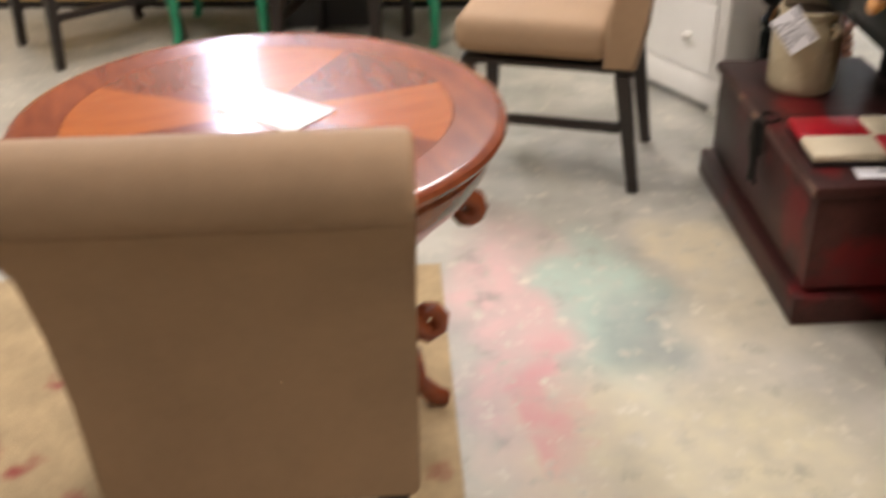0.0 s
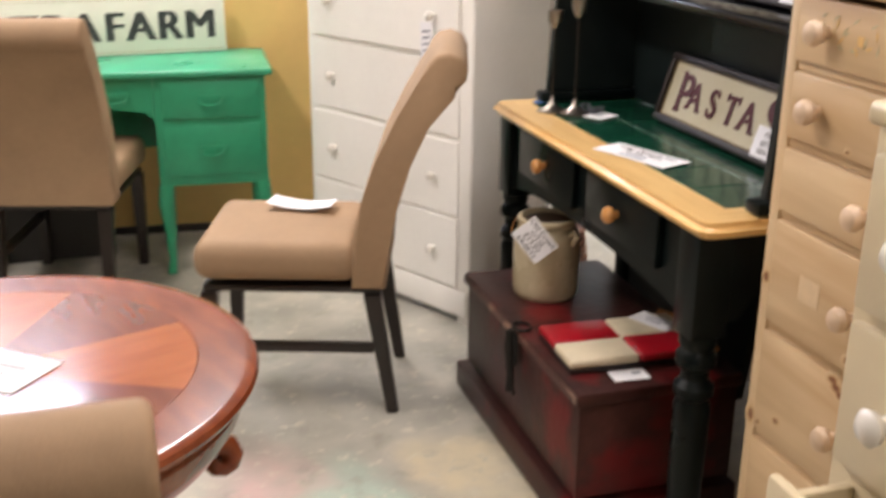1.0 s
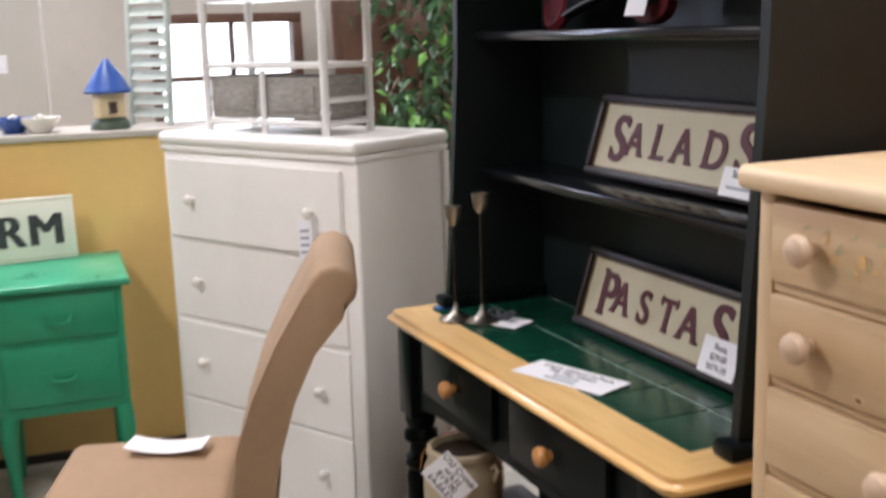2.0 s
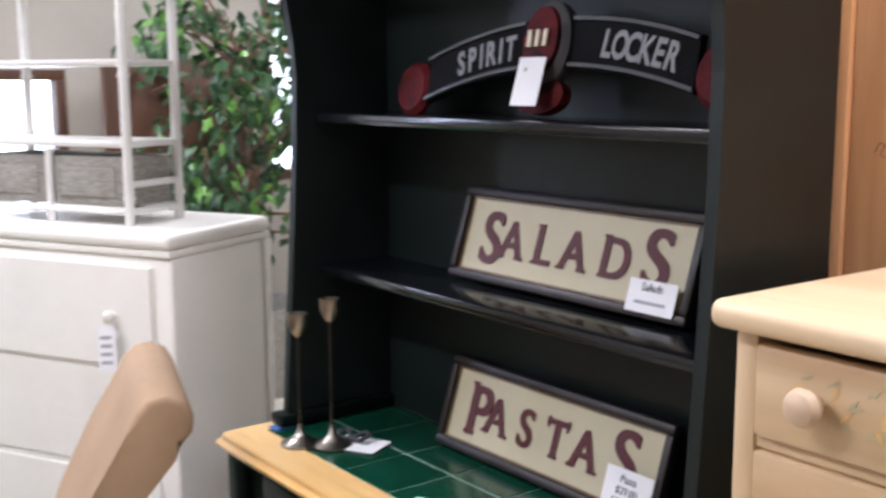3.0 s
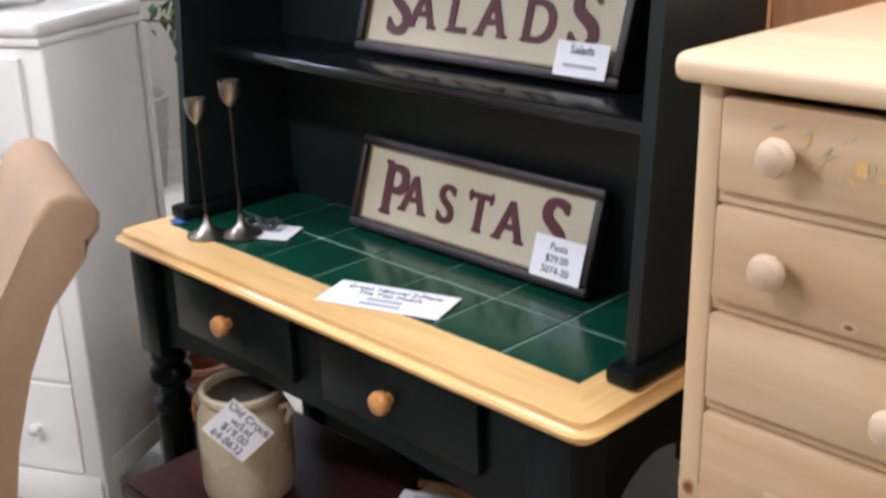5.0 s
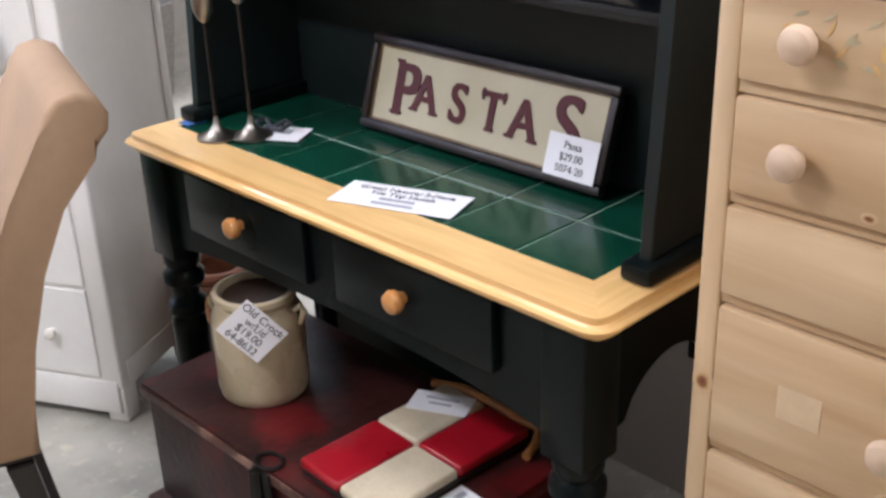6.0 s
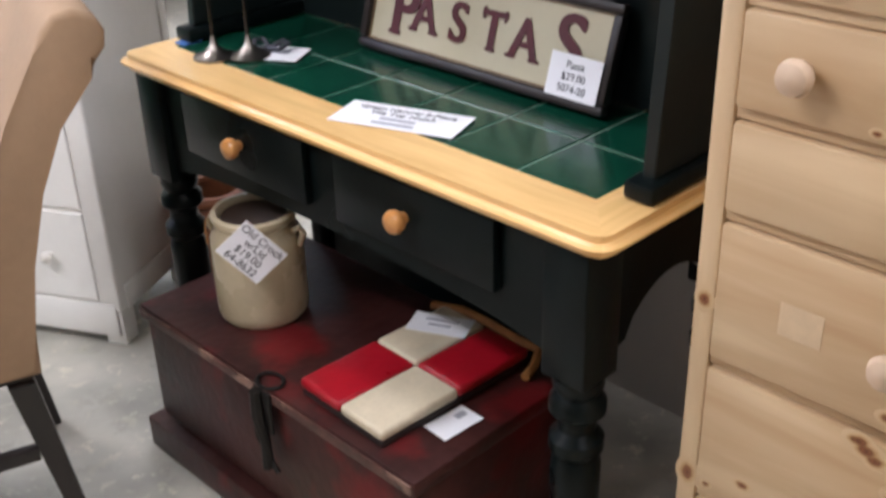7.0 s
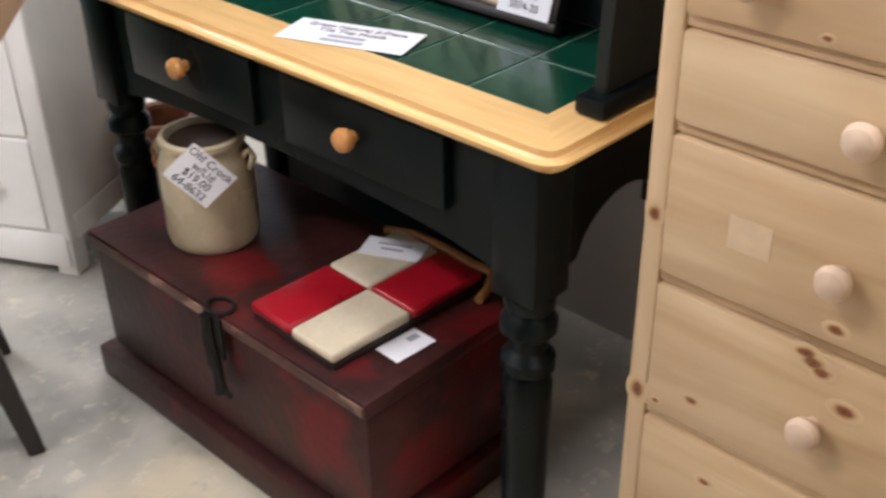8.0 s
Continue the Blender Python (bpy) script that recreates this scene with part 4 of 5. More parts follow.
def cream_chest():
    x0, y0, y1, h = -0.16, -1.22, -0.592, 1.085
    root = thing("cream_dresser", "cream painted dresser with white porcelain pulls", "dresser", pose(0, 0, 0))
    part("top", box(x0 - 0.004, 0.33, y0 - 0.02, y1 + 0.004, h, h + 0.028, 0.01, 3), M_CREAM, root)
    part("body", box(x0 + 0.012, 0.30, y0, y1, 0.07, h - 0.0005, 0.006), M_CREAM, root)
    for y in (y0 + 0.03, y1 - 0.03):
        for x in (x0 + 0.045, 0.28):
            part("foot", taper_leg((x, y, 0.0695), (x, y, 0), 0.05, 0.035), M_CREAM, root)
    n = 5
    for i in range(n):
        z0 = 0.09 + (h - 0.1) * i / n
        z1 = z0 + (h - 0.1) / n - 0.016
        out = 0.075 if i == 2 else 0.0
        d = part("drawer_front", box(x0 - 0.006 - out, x0 + 0.0115 - out, y0 + 0.02, y1 - 0.006 - (0.014 if not out else 0), z0, z1, 0.007), M_CREAM, root)
        if out:
            part("drawer_side", box(x0 + 0.012 - out, x0 + 0.0119, y1 - 0.05, y1 - 0.036, z0 + 0.01, z1 - 0.01, 0.001), M_CREAM, d)
        for yk in (y0 + 0.16, y1 - 0.11):
            part("pull", lathe([(0, 0), (0.012, 0), (0.01, 0.012), (0.02, 0.02), (0.022, 0.028), (0.014, 0.036), (0, 0.038)], 20, pose(x0 - 0.0062 - out, yk, (z0 + z1) / 2, 0, -90, 0)), M_PORCELAIN, d, "white porcelain pull")


cream_chest()


def pine_panel():
    root = thing("wardrobe_panel", "tall orange pine wardrobe back with pencil marks", "wardrobe", pose(0.56, 0, 0))
    for i in range(7):
        part("plank", box(0.0, 0.025, -1.13 + 0.178 * i, -1.13 + 0.178 * (i + 1) - 0.0012, 0.0, 1.98, 0.002, 1), M_ORANGE, root, smooth=False)
    part("corner_post", box(-0.006, 0.09, 0.117, 0.145, 0.0, 2.0, 0.004), M_ORANGE, root)
    M = M_PENCIL
    strokes = [[(0.073, 1.338), (0.066, 1.352), (0.058, 1.348), (0.064, 1.335), (0.056, 1.330)], [(0.05, 1.345), (0.044, 1.335), (0.036, 1.340), (0.042, 1.352), (0.05, 1.345)],
               [(0.028, 1.318), (0.006, 1.366)], [(-0.003, 1.362), (-0.006, 1.330)], [(-0.018, 1.362), (-0.012, 1.338), (-0.024, 1.330), (-0.028, 1.343), (-0.014, 1.346)],
               [(-0.036, 1.362), (-0.044, 1.354), (-0.034, 1.344), (-0.046, 1.334), (-0.036, 1.330)], [(-0.066, 1.376), (-0.072, 1.340), (-0.084, 1.326)],
               [(0.028, 1.294), (0.014, 1.292)], [(-0.004, 1.296), (-0.018, 1.298), (-0.010, 1.288), (-0.020, 1.280), (-0.008, 1.274)],
               [(-0.09, 1.292), (-0.06, 1.262), (-0.03, 1.243), (-0.004, 1.235)]]
    for pts in strokes:
        part("pencil_mark", tube([(-0.0008, y, z) for y, z in pts], 0.0009, 5), M, root)


M_PENCIL = mat("pencil", (0.24, 0.125, 0.065), 0.7)
pine_panel()


# ---------------------------------------------------------------- chairs
def parsons_chair(m, label):
    """Faces its own +x. Upholstered seat and scrolled back on dark legs."""
    root = thing("dining_chair", label, "chair", m, group="tan upholstered dining chairs")
    seat = box(-0.2, 0.21, -0.205, 0.205, 0.365, 0.462, 0.036, 5)
    for v in seat.verts:
        if v.co.z > 0.44:
            v.co.z += 0.014 * (1 - (v.co.x / 0.25) ** 2) * (1 - (v.co.y / 0.25) ** 2)
    part("seat", seat, M_SUEDE, root)
    outline = [(-0.185, 0.352), (-0.188, 0.47), (-0.205, 0.56), (-0.238, 0.66), (-0.285, 0.76), (-0.338, 0.848), (-0.352, 0.878), (-0.372, 0.897), (-0.402, 0.902), (-0.432, 0.89), (-0.446, 0.866), (-0.443, 0.842),
               (-0.428, 0.826), (-0.408, 0.812), (-0.362, 0.74), (-0.322, 0.65), (-0.292, 0.54), (-0.276, 0.44), (-0.27, 0.352)]
    outline = [(x - 0.022 * max(0, (z - 0.47) / 0.43), z if z < 0.47 else 0.47 + (z - 0.47) * 1.09) for x, z in outline]
    part("backrest", prism(outline, "y", -0.208, 0.208, 0.012, 3), M_SUEDE, root)
    part("seam", box(-0.4405, -0.4385, -0.2, 0.2, 0.8485, 0.851, 0.0005, 1), M_SUEDE, root)
    part("seat_rail", box(-0.255, 0.19, -0.185, 0.185, 0.335, 0.351, 0.003), M_ESPRESSO, root)
    for y in (-0.17, 0.17):
        part("leg", taper_leg((0.175, y, 0.334), (0.185, y, 0), 0.042, 0.03), M_ESPRESSO, root)
        part("leg", taper_leg((-0.235, y, 0.334), (-0.285, y, 0), 0.044, 0.03), M_ESPRESSO, root)
    part("stretcher", box(-0.238, 0.164, 0.159, 0.181, 0.168, 0.194, 0.003), M_ESPRESSO, root)
    return root


def turn_to(x, y, dx, dy):
    return pose(x, y, 0, 0, 0, math.degrees(math.atan2(dy, dx)))


TAN = "tan upholstered chair with dark legs"
parsons_chair(turn_to(-0.538, 1.150, -0.95, 0.307), TAN + ", card on its seat")
parsons_chair(turn_to(-1.152, -0.347, 0.0, 1.0), TAN + ", drawn up to the round table")
parsons_chair(turn_to(-1.10, 2.09, 0.26, 0.966), TAN + ", pushed into the green desk")
parsons_chair(turn_to(-2.06, 2.22, -0.8, -0.6), TAN + ", standing beside the green desk")
price_card("price_card", "curled white price card lying on the tan chair seat", 0.18, 0.078, pose(-0.482, 1.236, 0.4768, 0, 0, -29), [], [], 0.012)


# ---------------------------------------------------------------- round table
def round_table():
    cx, cy, H, R = -1.18, -0.02, 0.652, 0.408
    root = thing("round_table", "round red mahogany table with inlaid top and carved scroll legs", "table", pose(cx, cy, 0, 0, 0, 20))
    ri = R * 0.78
    part("top_rim", lathe([(ri, H - 0.03), (ri, H - 0.001), (ri + 0.001, H), (ri + 0.006, H), (R - 0.02, H), (R - 0.012, H), (R - 0.003, H - 0.004), (R, H - 0.012), (R - 0.004, H - 0.02), (R - 0.014, H - 0.024), (R - 0.012, H - 0.03), (R - 0.02, H - 0.036), (R - 0.07, H - 0.036), (ri, H - 0.03)], 96), M_MAHOG, root, "dark banded rim")
    n = 8
    for i in range(n):
        a0, a1 = 2 * math.pi * i / n, 2 * math.pi * (i + 1) / n
        pts = [(0, 0)] + [((ri - 0.0005) * math.cos(a0 + (a1 - a0) * k / 8), (ri - 0.0005) * math.sin(a0 + (a1 - a0) * k / 8)) for k in range(9)]
        part("veneer_wedge", prism(pts, "z", H - 0.02, H - 0.0004), M_MAHOG_LIGHT if i % 2 else M_MAHOG_DARK, root, smooth=False)
    part("apron", lathe([(0.28, 0.60), (R - 0.03, H - 0.0365), (R - 0.022, H - 0.046), (R - 0.03, H - 0.075), (R - 0.05, H - 0.105), (R - 0.075, H - 0.13), (R - 0.095, H - 0.148), (R - 0.1, H - 0.158), (R - 0.17, H - 0.158)], 72), M_MAHOG, root)
    for ang in (-14, 106, 226):
        c, s = math.cos(radians(ang)), math.sin(radians(ang))
        pts, rad = [], []
        for i in range(9):      # upper scroll
            a = radians(-230 + i * 40)
            r = 0.008 + 0.018 * i / 8
            pts.append((0.345 + r * math.cos(a), 0.437 + r * math.sin(a)))
            rad.append(0.016 + 0.004 * i / 8)
        for q, w in (((0.325, 0.478), 0.03), ((0.275, 0.465), 0.038), ((0.225, 0.41), 0.04), ((0.2, 0.34), 0.036), ((0.205, 0.265), 0.031), ((0.235, 0.21), 0.027)):
            pts.append(q)
            rad.append(w)
        for i in range(8):      # lower scroll
            a = radians(-80 + i * 42)
            r = 0.034 - 0.0035 * i
            pts.append((0.268 + r * math.cos(a), 0.212 + r * math.sin(a)))
            rad.append(0.02 - 0.0008 * i)
        leg = part("scroll_leg", tube([(r * c, r * s, z) for r, z in pts], rad, 12), M_MAHOG, root, "carved scroll leg")
        part("foot", tube([(r * c, r * s, z) for r, z in ((0.15, 0.24), (0.2, 0.19), (0.235, 0.13), (0.25, 0.07), (0.28, 0.03), (0.305, 0.02))], [0.03, 0.03, 0.025, 0.02, 0.022, 0.018], 10), M_MAHOG, leg)
        part("bracket", tube([(0.29 * c, 0.29 * s, 0.47), (0.27 * c, 0.27 * s, 0.53)], [0.035, 0.05], 10), M_MAHOG, leg)
    part("platform", lathe([(0, 0.26), (0.17, 0.26), (0.18, 0.27), (0.18, 0.285), (0.165, 0.295), (0, 0.295)], 40), M_MAHOG, root)
    return cx, cy, H


tcx, tcy, tH = round_table()
price_card("price_card", "white price card lying on the round table", 0.17, 0.11, pose(-1.155, -0.015, tH + 0.0012, 0, 0, -38), [], [(-0.05, 0.05, 0.01, 0.018), (-0.03, 0.03, -0.015, -0.007)])
tagged(link("rug", box(-2.25, -0.86, -1.2, 0.55, 0.0, 0.008, 0.003), M_RUG), "tan rug with faded red pattern under the round table", "rug")


# ---------------------------------------------------------------- green desk and its sign
def bail_pull(parent, x, z):
    pl = part("pull_plate", prism([(x - 0.05, z + 0.012), (x - 0.02, z + 0.018), (x, z + 0.012), (x + 0.02, z + 0.018), (x + 0.05, z + 0.012), (x + 0.03, z - 0.002), (x - 0.03, z - 0.002)], "y", -0.0115, -0.0085), M_GREENDESK, parent)
    part("bail", tube([(x - 0.036, -0.014, z + 0.006), (x - 0.03, -0.022, z - 0.012), (x, -0.024, z - 0.018), (x + 0.03, -0.022, z - 0.012), (x + 0.036, -0.014, z + 0.006)], 0.0045, 8), M_GREENDESK, pl)


def kneehole_desk():
    """Front along its own x, depth along +y, right end at x = 0."""
    root = thing("kneehole_desk", "emerald green painted kneehole desk on slim curved legs", "desk", pose(-0.445, 2.055, 0, 0, 0, -4))
    W, D, h = 1.31, 0.43, 0.708
    top = box(-W - 0.02, 0.012, -0.022, D, h - 0.022, h, 0.007, 3)
    part("top", top, M_GREENTOP, root, "worn emerald top")
    for x0, x1 in ((-0.375, -0.012), (-W + 0.0, -W + 0.363)):
        p = part("pedestal", box(x0, x1, 0.0, D - 0.02, 0.315, h - 0.0225, 0.005), M_GREENDESK, root)
        for z0, z1 in ((0.545, 0.672), (0.35, 0.525)):
            d = part("drawer_front", box(x0 + 0.022, x1 - 0.022, -0.008, -0.0005, z0, z1, 0.004), M_GREENDESK, p)
            bail_pull(d, (x0 + x1) / 2, (z0 + z1) / 2)
        for lx in (x0 + 0.022, x1 - 0.022):
            for ly in (0.022, D - 0.045):
                s = 1 if lx > (x0 + x1) / 2 else -1
                part("leg", tube([(lx, ly, 0.318), (lx + 0.006 * s, ly - 0.008, 0.25), (lx, ly, 0.14), (lx - 0.002 * s, ly, 0.05), (lx + 0.004 * s, ly - 0.006, 0.0)], [0.027, 0.026, 0.018, 0.014, 0.017], 10), M_GREENDESK, root)
    x0, x1 = -W + 0.364, -0.376
    pts = [(x0, h - 0.0225), (x0, 0.545)] + [(x0 + 0.03 + (x1 - x0 - 0.06) * i / 16, 0.572 + 0.02 * math.sin(math.pi * i / 16)) for i in range(17)] + [(x1, 0.545), (x1, h - 0.0225)]
    c = part("centre_drawer", prism(pts, "y", 0.002, 0.02), M_GREENDESK, root, smooth=False)
    bail_pull(c, x1 - 0.12, 0.625)
    bail_pull(c, x0 + 0.12, 0.625)
    part("knee_back", box(x0, x1, D - 0.04, D - 0.03, 0.36, h - 0.023, 0), M_GREENDESK, root, smooth=False)
    return root


kneehole_desk()


def farm_sign():
    root = thing("farm_sign", "long aged white board lettered in faded black, standing on the desk", "sign", facing((-0.955, 2.40, 0.7095), (1, 0.07, 0), (0, 0.11, 1)))
    w, h = 0.84, 0.20
    part("board", box(-w / 2, w / 2, 0, h, -0.018, 0, 0.003), M_SIGNWHITE, root)
    for x0, x1, y0, y1 in ((-w / 2 + 0.01, w / 2 - 0.01, 0.01, 0.0125), (-w / 2 + 0.01, w / 2 - 0.01, h - 0.0125, h - 0.01)):
        part("border_line", box(x0, x1, y0, y1, 0.0002, 0.001, 0), M_SIGNCREAM, root, smooth=False)
    for word, x in (("FARM", w / 2 - 0.225), ("TRA", w / 2 - 0.575)):
        for k in range(3):
            lettering("lettering", word, 0.14, M_BLACKLET, root, pose(x + 0.0062 * (k - 1), 0.05, 0.0008 + 0.0003 * k), 0.0006, 0.0, space=1.14)


farm_sign()
price_card("price_tag", "large white price tag hanging from a desk drawer pull", 0.2, 0.17, facing((-1.545, 1.99, 0.475), (math.cos(radians(40)), 0.06, -math.sin(radians(40))), (math.sin(radians(40)), 0.06, math.cos(radians(40)))), [], [(-0.07, -0.01, 0.015, 0.05), (0.02, 0.07, 0.015, 0.05), (-0.06, 0.0, -0.05, -0.015), (0.02, 0.06, -0.045, -0.015)])
tagged(link("cardboard_box", box(-1.35, -0.98, 2.34, 2.52, 0.0, 0.26, 0.004), M_DARKBOX), "black storage box under the green desk", "storage box")


# ---------------------------------------------------------------- white dresser with the etagere
def rot_pose(origin, u, v):
    return Matrix(((u[0], v[0], 0, origin[0]), (u[1], v[1], 0, origin[1]), (0, 0, 1, origin[2]), (0, 0, 0, 1)))


def white_dresser():
    """Built with x running from the far end to the near end of its front, y into the case."""
    W, D, H = 0.755, 0.365, 1.124
    far = (0.038 - 0.469 * W, 1.36 + 0.883 * W, 0)
    root = thing("white_dresser", "white painted chest of drawers with small round knobs", "dresser", rot_pose(far, (0.469, -0.883), (0.883, 0.469)))
    part("top", box(-0.006, W + 0.006, -0.012, D + 0.004, H - 0.036, H, 0.016, 5), M_WHITE, root)
    part("top_mould", box(-0.002, W + 0.002, -0.004, D, H - 0.052, H - 0.0365, 0.003), M_WHITE, root)
    part("case", box(0, W, 0.004, D, 0.09, H - 0.0525, 0.008, 3), M_WHITE, root)
    part("plinth", box(0.012, W - 0.012, 0.0, 0.02, 0.025, 0.11, 0.005), M_WHITE, root)
    for x in (0.03, W - 0.03):
        for y in (0.035, D - 0.035):
            part("foot", box(x - 0.026, x + 0.026, y - 0.026, y + 0.026, 0, 0.0895, 0.004), M_WHITE, root)
    part("side_batten", box(W, W + 0.006, D - 0.03, D - 0.002, 0.09, H - 0.055, 0.002), M_WHITE, root)
    part("side_skirt", box(W, W + 0.005, 0.03, D - 0.032, 0.09, 0.15, 0.002), M_WHITE, root)
    for i, (z0, z1) in enumerate(((0.832, 1.046), (0.596, 0.810), (0.352, 0.572), (0.124, 0.334))):
        d = part("drawer_front", box(0.03, W - 0.05, -0.011 if i == 0 else -0.003, 0.0035, z0 - 0.004, z1 + 0.004, 0.0025), M_WHITE, root, smooth=False)
        for x in (W - 0.62, W - 0.15):
            part("knob", lathe([(0, 0), (0.006, 0), (0.006, 0.01), (0.013, 0.015), (0.014, 0.021), (0.008, 0.027), (0, 0.028)], 20, pose(x, -0.0112 if i == 0 else -0.0032, (z0 + z1) / 2, 90, 0, 0)), M_PORCELAIN, d, "small white knob")
    tg = price_card("price_tag", "white price tag with blue print", 0.05, 0.1, facing((W - 0.148, -0.040, 0.872), (1, 0, 0.12), (-0.12, 0.1, 1)), [], [(-0.016, 0.016, 0.02 - 0.018 * i, 0.028 - 0.018 * i) for i in range(4)], parent=root)
    return root


white_dresser()


def etagere():
    W, D = 0.46, 0.17
    U, V = (0.469, -0.883), (0.883, 0.469)
    fx, fy = -0.19, 1.95
    root = thing("etagere", "white bamboo-style shelf rack with two grey wicker drawers", "shelf rack", rot_pose((fx, fy, 1.1245), U, V))
    for x in (0, W):
        for y in (0, D):
            post = part("post", tube([(x, y, 0.0), (x, y, 0.62)], 0.011, 10), M_ETAGERE, root)
            for z in (0.06, 0.19, 0.33, 0.46):
                part("node_ring", tube([(x, y, z - 0.004), (x, y, z + 0.004)], 0.0135, 10), M_ETAGERE, post)
    part("post", tube([(W / 2, 0, 0.0), (W / 2, 0, 0.168)], 0.009, 10), M_ETAGERE, root)
    for z in (0.18, 0.36, 0.6):
        part("shelf", box(-0.006, W + 0.006, -0.006, D + 0.006, z - 0.008, z + 0.006, 0.004), M_ETAGERE, root)
    for z in (0.03, 0.09):
        for y in (0, D):
            part("crossbar", tube([(0.012, y, z), (W - 0.012, y, z)] if z < 0.05 else [(0.0, y, z), (0.004, y, z)], 0.008, 8), M_ETAGERE, root)
        for x in (0, W):
            part("crossbar", tube([(x, 0.012, z), (x, D - 0.012, z)], 0.008, 8), M_ETAGERE, root)
    for x0, x1 in ((0.015, W / 2 - 0.012), (W / 2 + 0.012, W - 0.015)):
        d = part("wicker_drawer", box(x0, x1, 0.0, D - 0.004, 0.04, 0.15, 0.006), M_WICKER, root, "grey wicker drawer")
        part("drawer_rim", box(x0 + 0.02, x1 - 0.02, -0.005, -0.0005, 0.06, 0.13, 0.004), M_WICKER, d)


etagere()


# ---------------------------------------------------------------- on the ledge of the half wall
def house_ornament():
    root = thing("house_ornament", "small glazed cottage ornament with a blue roof", "ornament", pose(-0.38, 2.62, 1.094, 0, 0, 12))
    part("mound", lathe([(0, 0), (0.065, 0), (0.062, 0.02), (0.045, 0.035), (0, 0.04)], 18), M_MOSS, root)
    part("cottage_wall", box(-0.045, 0.045, -0.035, 0.035, 0.036, 0.12, 0.006), M_BUFF, root)
    part("roof", lathe([(0, 0.118), (0.078, 0.118), (0.08, 0.126), (0.05, 0.175), (0.018, 0.215), (0.01, 0.228), (0, 0.232)], 8), M_BLUE, root, "blue glazed roof")
    part("doorway", box(-0.014, 0.014, -0.0375, -0.0345, 0.05, 0.09, 0.001), M_CROCKDARK, root)


house_ornament()


def dish(x, y, label, material):
    root = thing("ornament_dish", label, "ornament", pose(x, y, 1.094))
    part("bowl", lathe([(0, 0), (0.03, 0), (0.034, 0.008), (0.06, 0.035), (0.064, 0.05), (0.06, 0.05), (0.03, 0.012), (0, 0.01)], 24), material, root)
    part("finial", lathe([(0, 0.011), (0.025, 0.012), (0.03, 0.03), (0.012, 0.045), (0.014, 0.055), (0, 0.062)], 16), M_PORCELAIN, root)


dish(-0.68, 2.66, "small blue and white china dish on the ledge", M_BLUE)
dish(-0.60, 2.62, "small white china dish on the ledge", M_PORCELAIN)


# Made-up slatted panel in place of a stack of glass and plastic pieces.
def slatted_stand_in():
    root = thing("slatted_panel", "pale grey slatted panel standing in for a stack of glass and plastic on the ledge", "shutter", pose(-0.24, 2.66, 1.094, -3, 0, -50))
    for x in (-0.09, 0.075):
        part("stile", box(x, x + 0.015, -0.012, 0.012, 0, 0.75, 0.003), M_PALEGREY, root)
    for i in range(17):
        z = 0.03 + 0.042 * i
        part("slat", prism([(-0.008, z), (0.008, z + 0.03), (0.010, z + 0.028), (-0.006, z - 0.002)], "x", -0.0745, 0.0745), M_PALEGREY, root, smooth=False)


slatted_stand_in()


def glass_panel(x):
    root = thing("glass_panel", "upright clear glass panel with a polished edge on the ledge", "glass panel", pose(x, 2.78, 1.094, 0, 0, -5))
    p = part("pane", box(-0.42, 0.42, -0.003, 0.003, 0, 1.0, 0.001), M_GLASS, root, smooth=False)
    p.visible_shadow = False
    part("edge_strip", box(0.4205, 0.4265, -0.005, 0.005, 0, 1.0, 0.001), M_ETAGERE, root, "pale polished edge")
    part("base_channel", box(-0.42, 0.42, -0.009, -0.0035, 0.0, 0.014, 0.002), M_PALEGREY, root)
    part("price_label", box(0.235, 0.305, -0.0042, -0.0034, 0.19, 0.25, 0), M_PAPER, root, "small white label stuck on the glass", smooth=False)


glass_panel(-0.98)


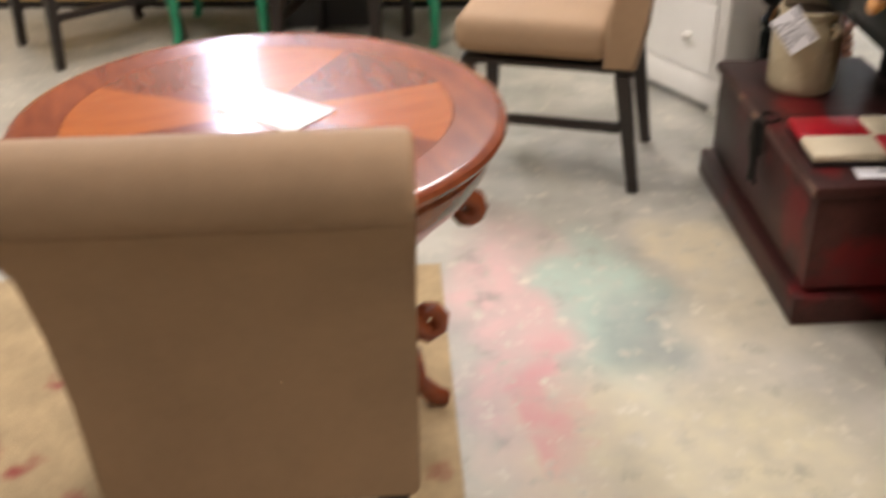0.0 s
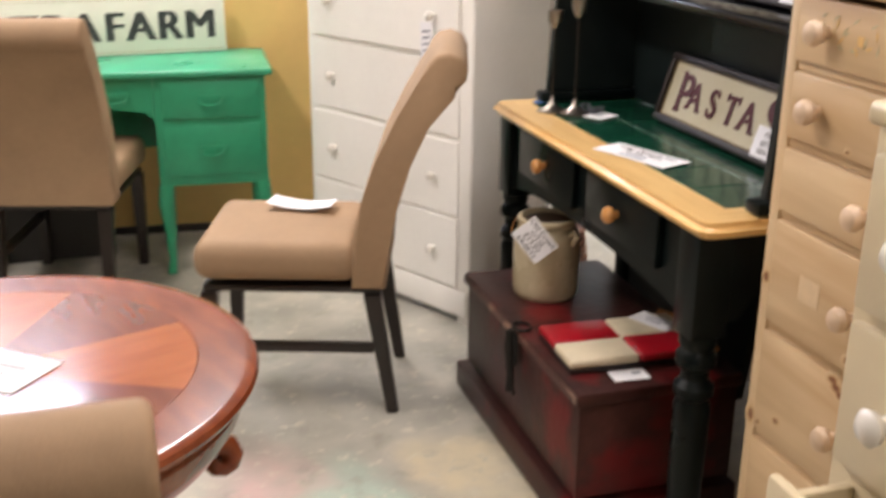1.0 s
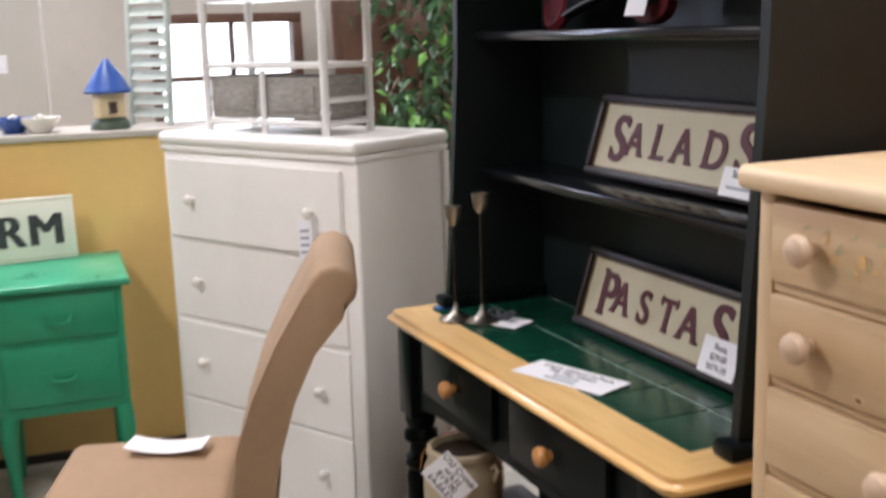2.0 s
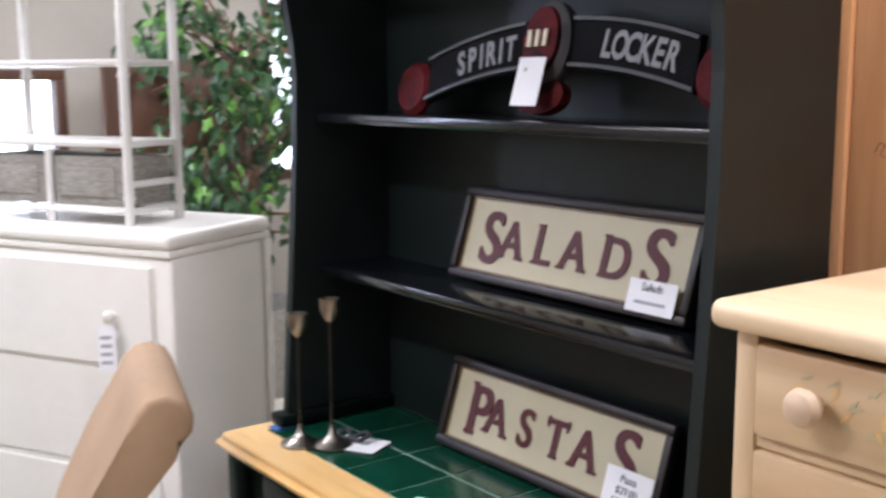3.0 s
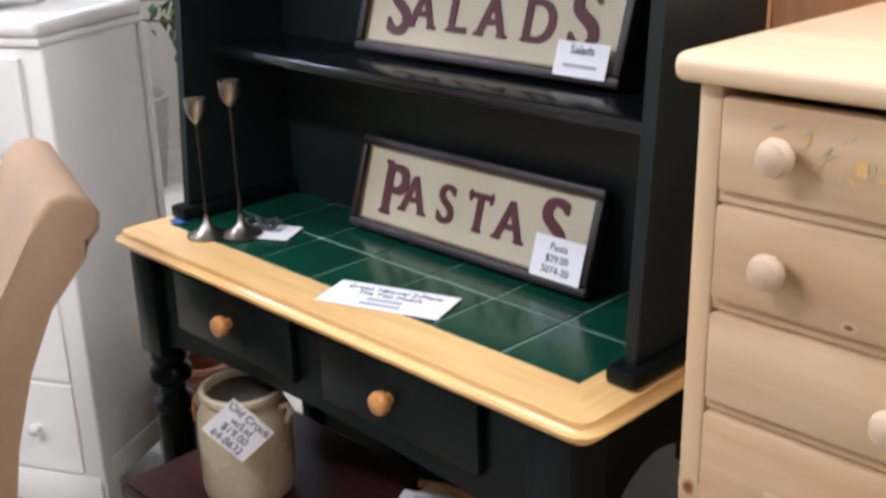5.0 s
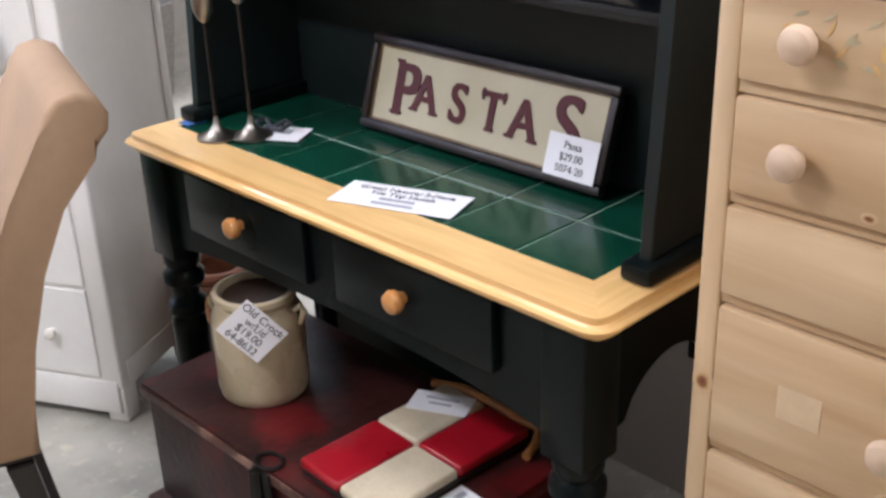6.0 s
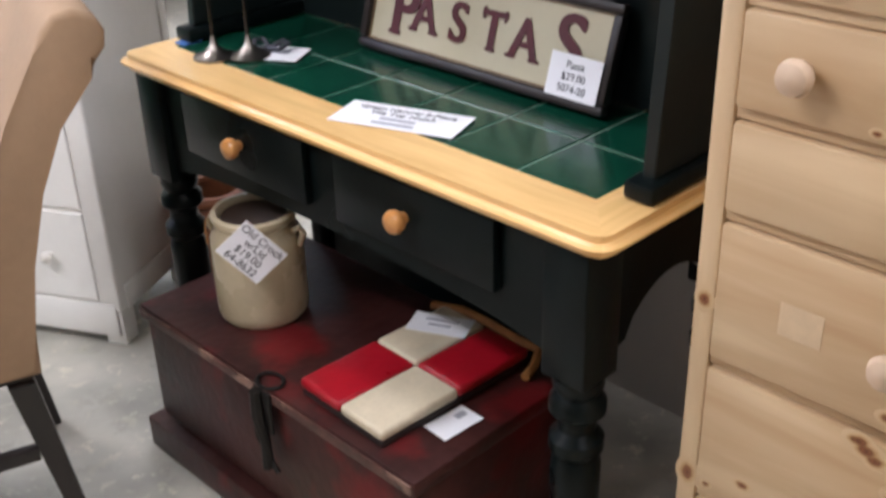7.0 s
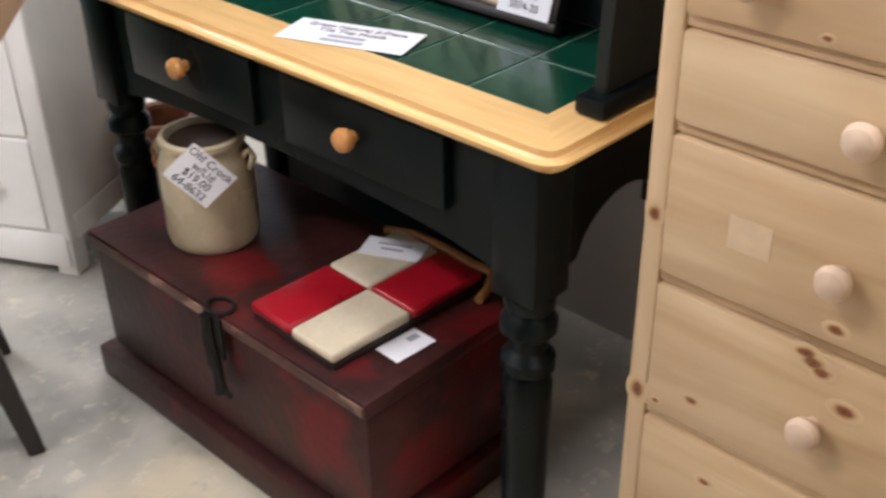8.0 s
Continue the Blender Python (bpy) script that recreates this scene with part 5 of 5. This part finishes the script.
# ---------------------------------------------------------------- ficus in its basket
def ficus():
    root = thing("ficus_tree", "leafy green ficus tree in a pale wicker basket", "potted tree", pose(1.42, 3.75, 0))
    part("basket", lathe([(0, 0), (0.2, 0), (0.24, 0.3), (0.25, 0.42), (0.235, 0.42), (0.22, 0.3), (0, 0.28)], 28), M_WICKER, root)
    rnd = random.Random(7)
    trunk = bmesh.new()
    tips = []
    for k in range(3):
        a = k * 2.1
        pts = [(0.03 * math.cos(a + z * 3), 0.03 * math.sin(a + z * 3), 0.29 + z) for z in (0, 0.25, 0.5, 0.75, 1.0, 1.3)]
        tube(pts, [0.024, 0.022, 0.02, 0.018, 0.015, 0.01], 8, trunk)
    part("trunk", trunk, M_BARK, root)
    limbs = bmesh.new()
    for k in range(46):
        a, z0 = rnd.uniform(0, 2 * math.pi), rnd.uniform(0.75, 1.6)
        ln, rise = rnd.uniform(0.25, 0.72), rnd.uniform(-0.1, 0.45)
        p0 = Vector((0.02 * math.cos(a), 0.02 * math.sin(a), z0))
        p1 = p0 + Vector((math.cos(a) * ln * 0.6, math.sin(a) * ln * 0.6, rise))
        p2 = p0 + Vector((math.cos(a + 0.3) * ln, math.sin(a + 0.3) * ln, rise - 0.12))
        tube([p0, p1, p2], [0.008, 0.005, 0.002], 5, limbs)
        for i in range(34):
            u = rnd.random() ** 0.6
            q = p0.lerp(p1, u) if rnd.random() < 0.4 else p1.lerp(p2, u)
            tips.append(q + Vector([rnd.gauss(0, 0.055) for _ in range(3)]))
    tagged(part("branch_work", limbs, M_BARK, root), kind="stuff")

    def leaves(points, name, material):
        bm = bmesh.new()
        for p in points:
            a, dr, rl = rnd.uniform(0, 2 * math.pi), rnd.uniform(-75, -10), rnd.uniform(-40, 40)
            m = Matrix.Translation(p) @ Euler((radians(rl), radians(-dr), a)).to_matrix().to_4x4()
            L, W = rnd.uniform(0.06, 0.095), rnd.uniform(0.018, 0.028)
            v = [bm.verts.new(m @ Vector(c)) for c in ((0, 0, 0), (L * 0.4, W, -0.004), (L, 0, -0.018), (L * 0.4, -W, -0.004), (L * 0.45, 0, 0.007))]
            for i, j in ((0, 1), (1, 2), (2, 3), (3, 0)):
                bm.faces.new((v[i], v[j], v[4]))
        tagged(part(name, bm, material, root, smooth=False), kind="stuff")
    rnd.shuffle(tips)
    cut = int(len(tips) * 0.86)
    leaves(tips[:cut], "leaves", M_LEAF)
    leaves(tips[cut:], "young_leaves", M_LEAFLIGHT)


ficus()


def wood_screen():
    root = thing("folding_screen", "dark brown panelled wooden screen behind the ficus", "screen", pose(0.98, 4.38, 0))
    for k in range(2):
        x = 0.35 * k
        leaf = part("screen_leaf", box(x + 0.002, x + 0.348, -0.018, 0.018, 0.02, 1.55, 0.004), M_WINFRAME, root)
        for z0, z1 in ((0.1, 0.75), (0.83, 1.47)):
            part("inset_panel", box(x + 0.05, x + 0.3, -0.024, -0.0185, z0, z1, 0.004), M_WINFRAME, leaf)
        part("foot", box(x + 0.02, x + 0.05, -0.015, 0.015, 0, 0.0198, 0.002), M_WINFRAME, leaf)


wood_screen()
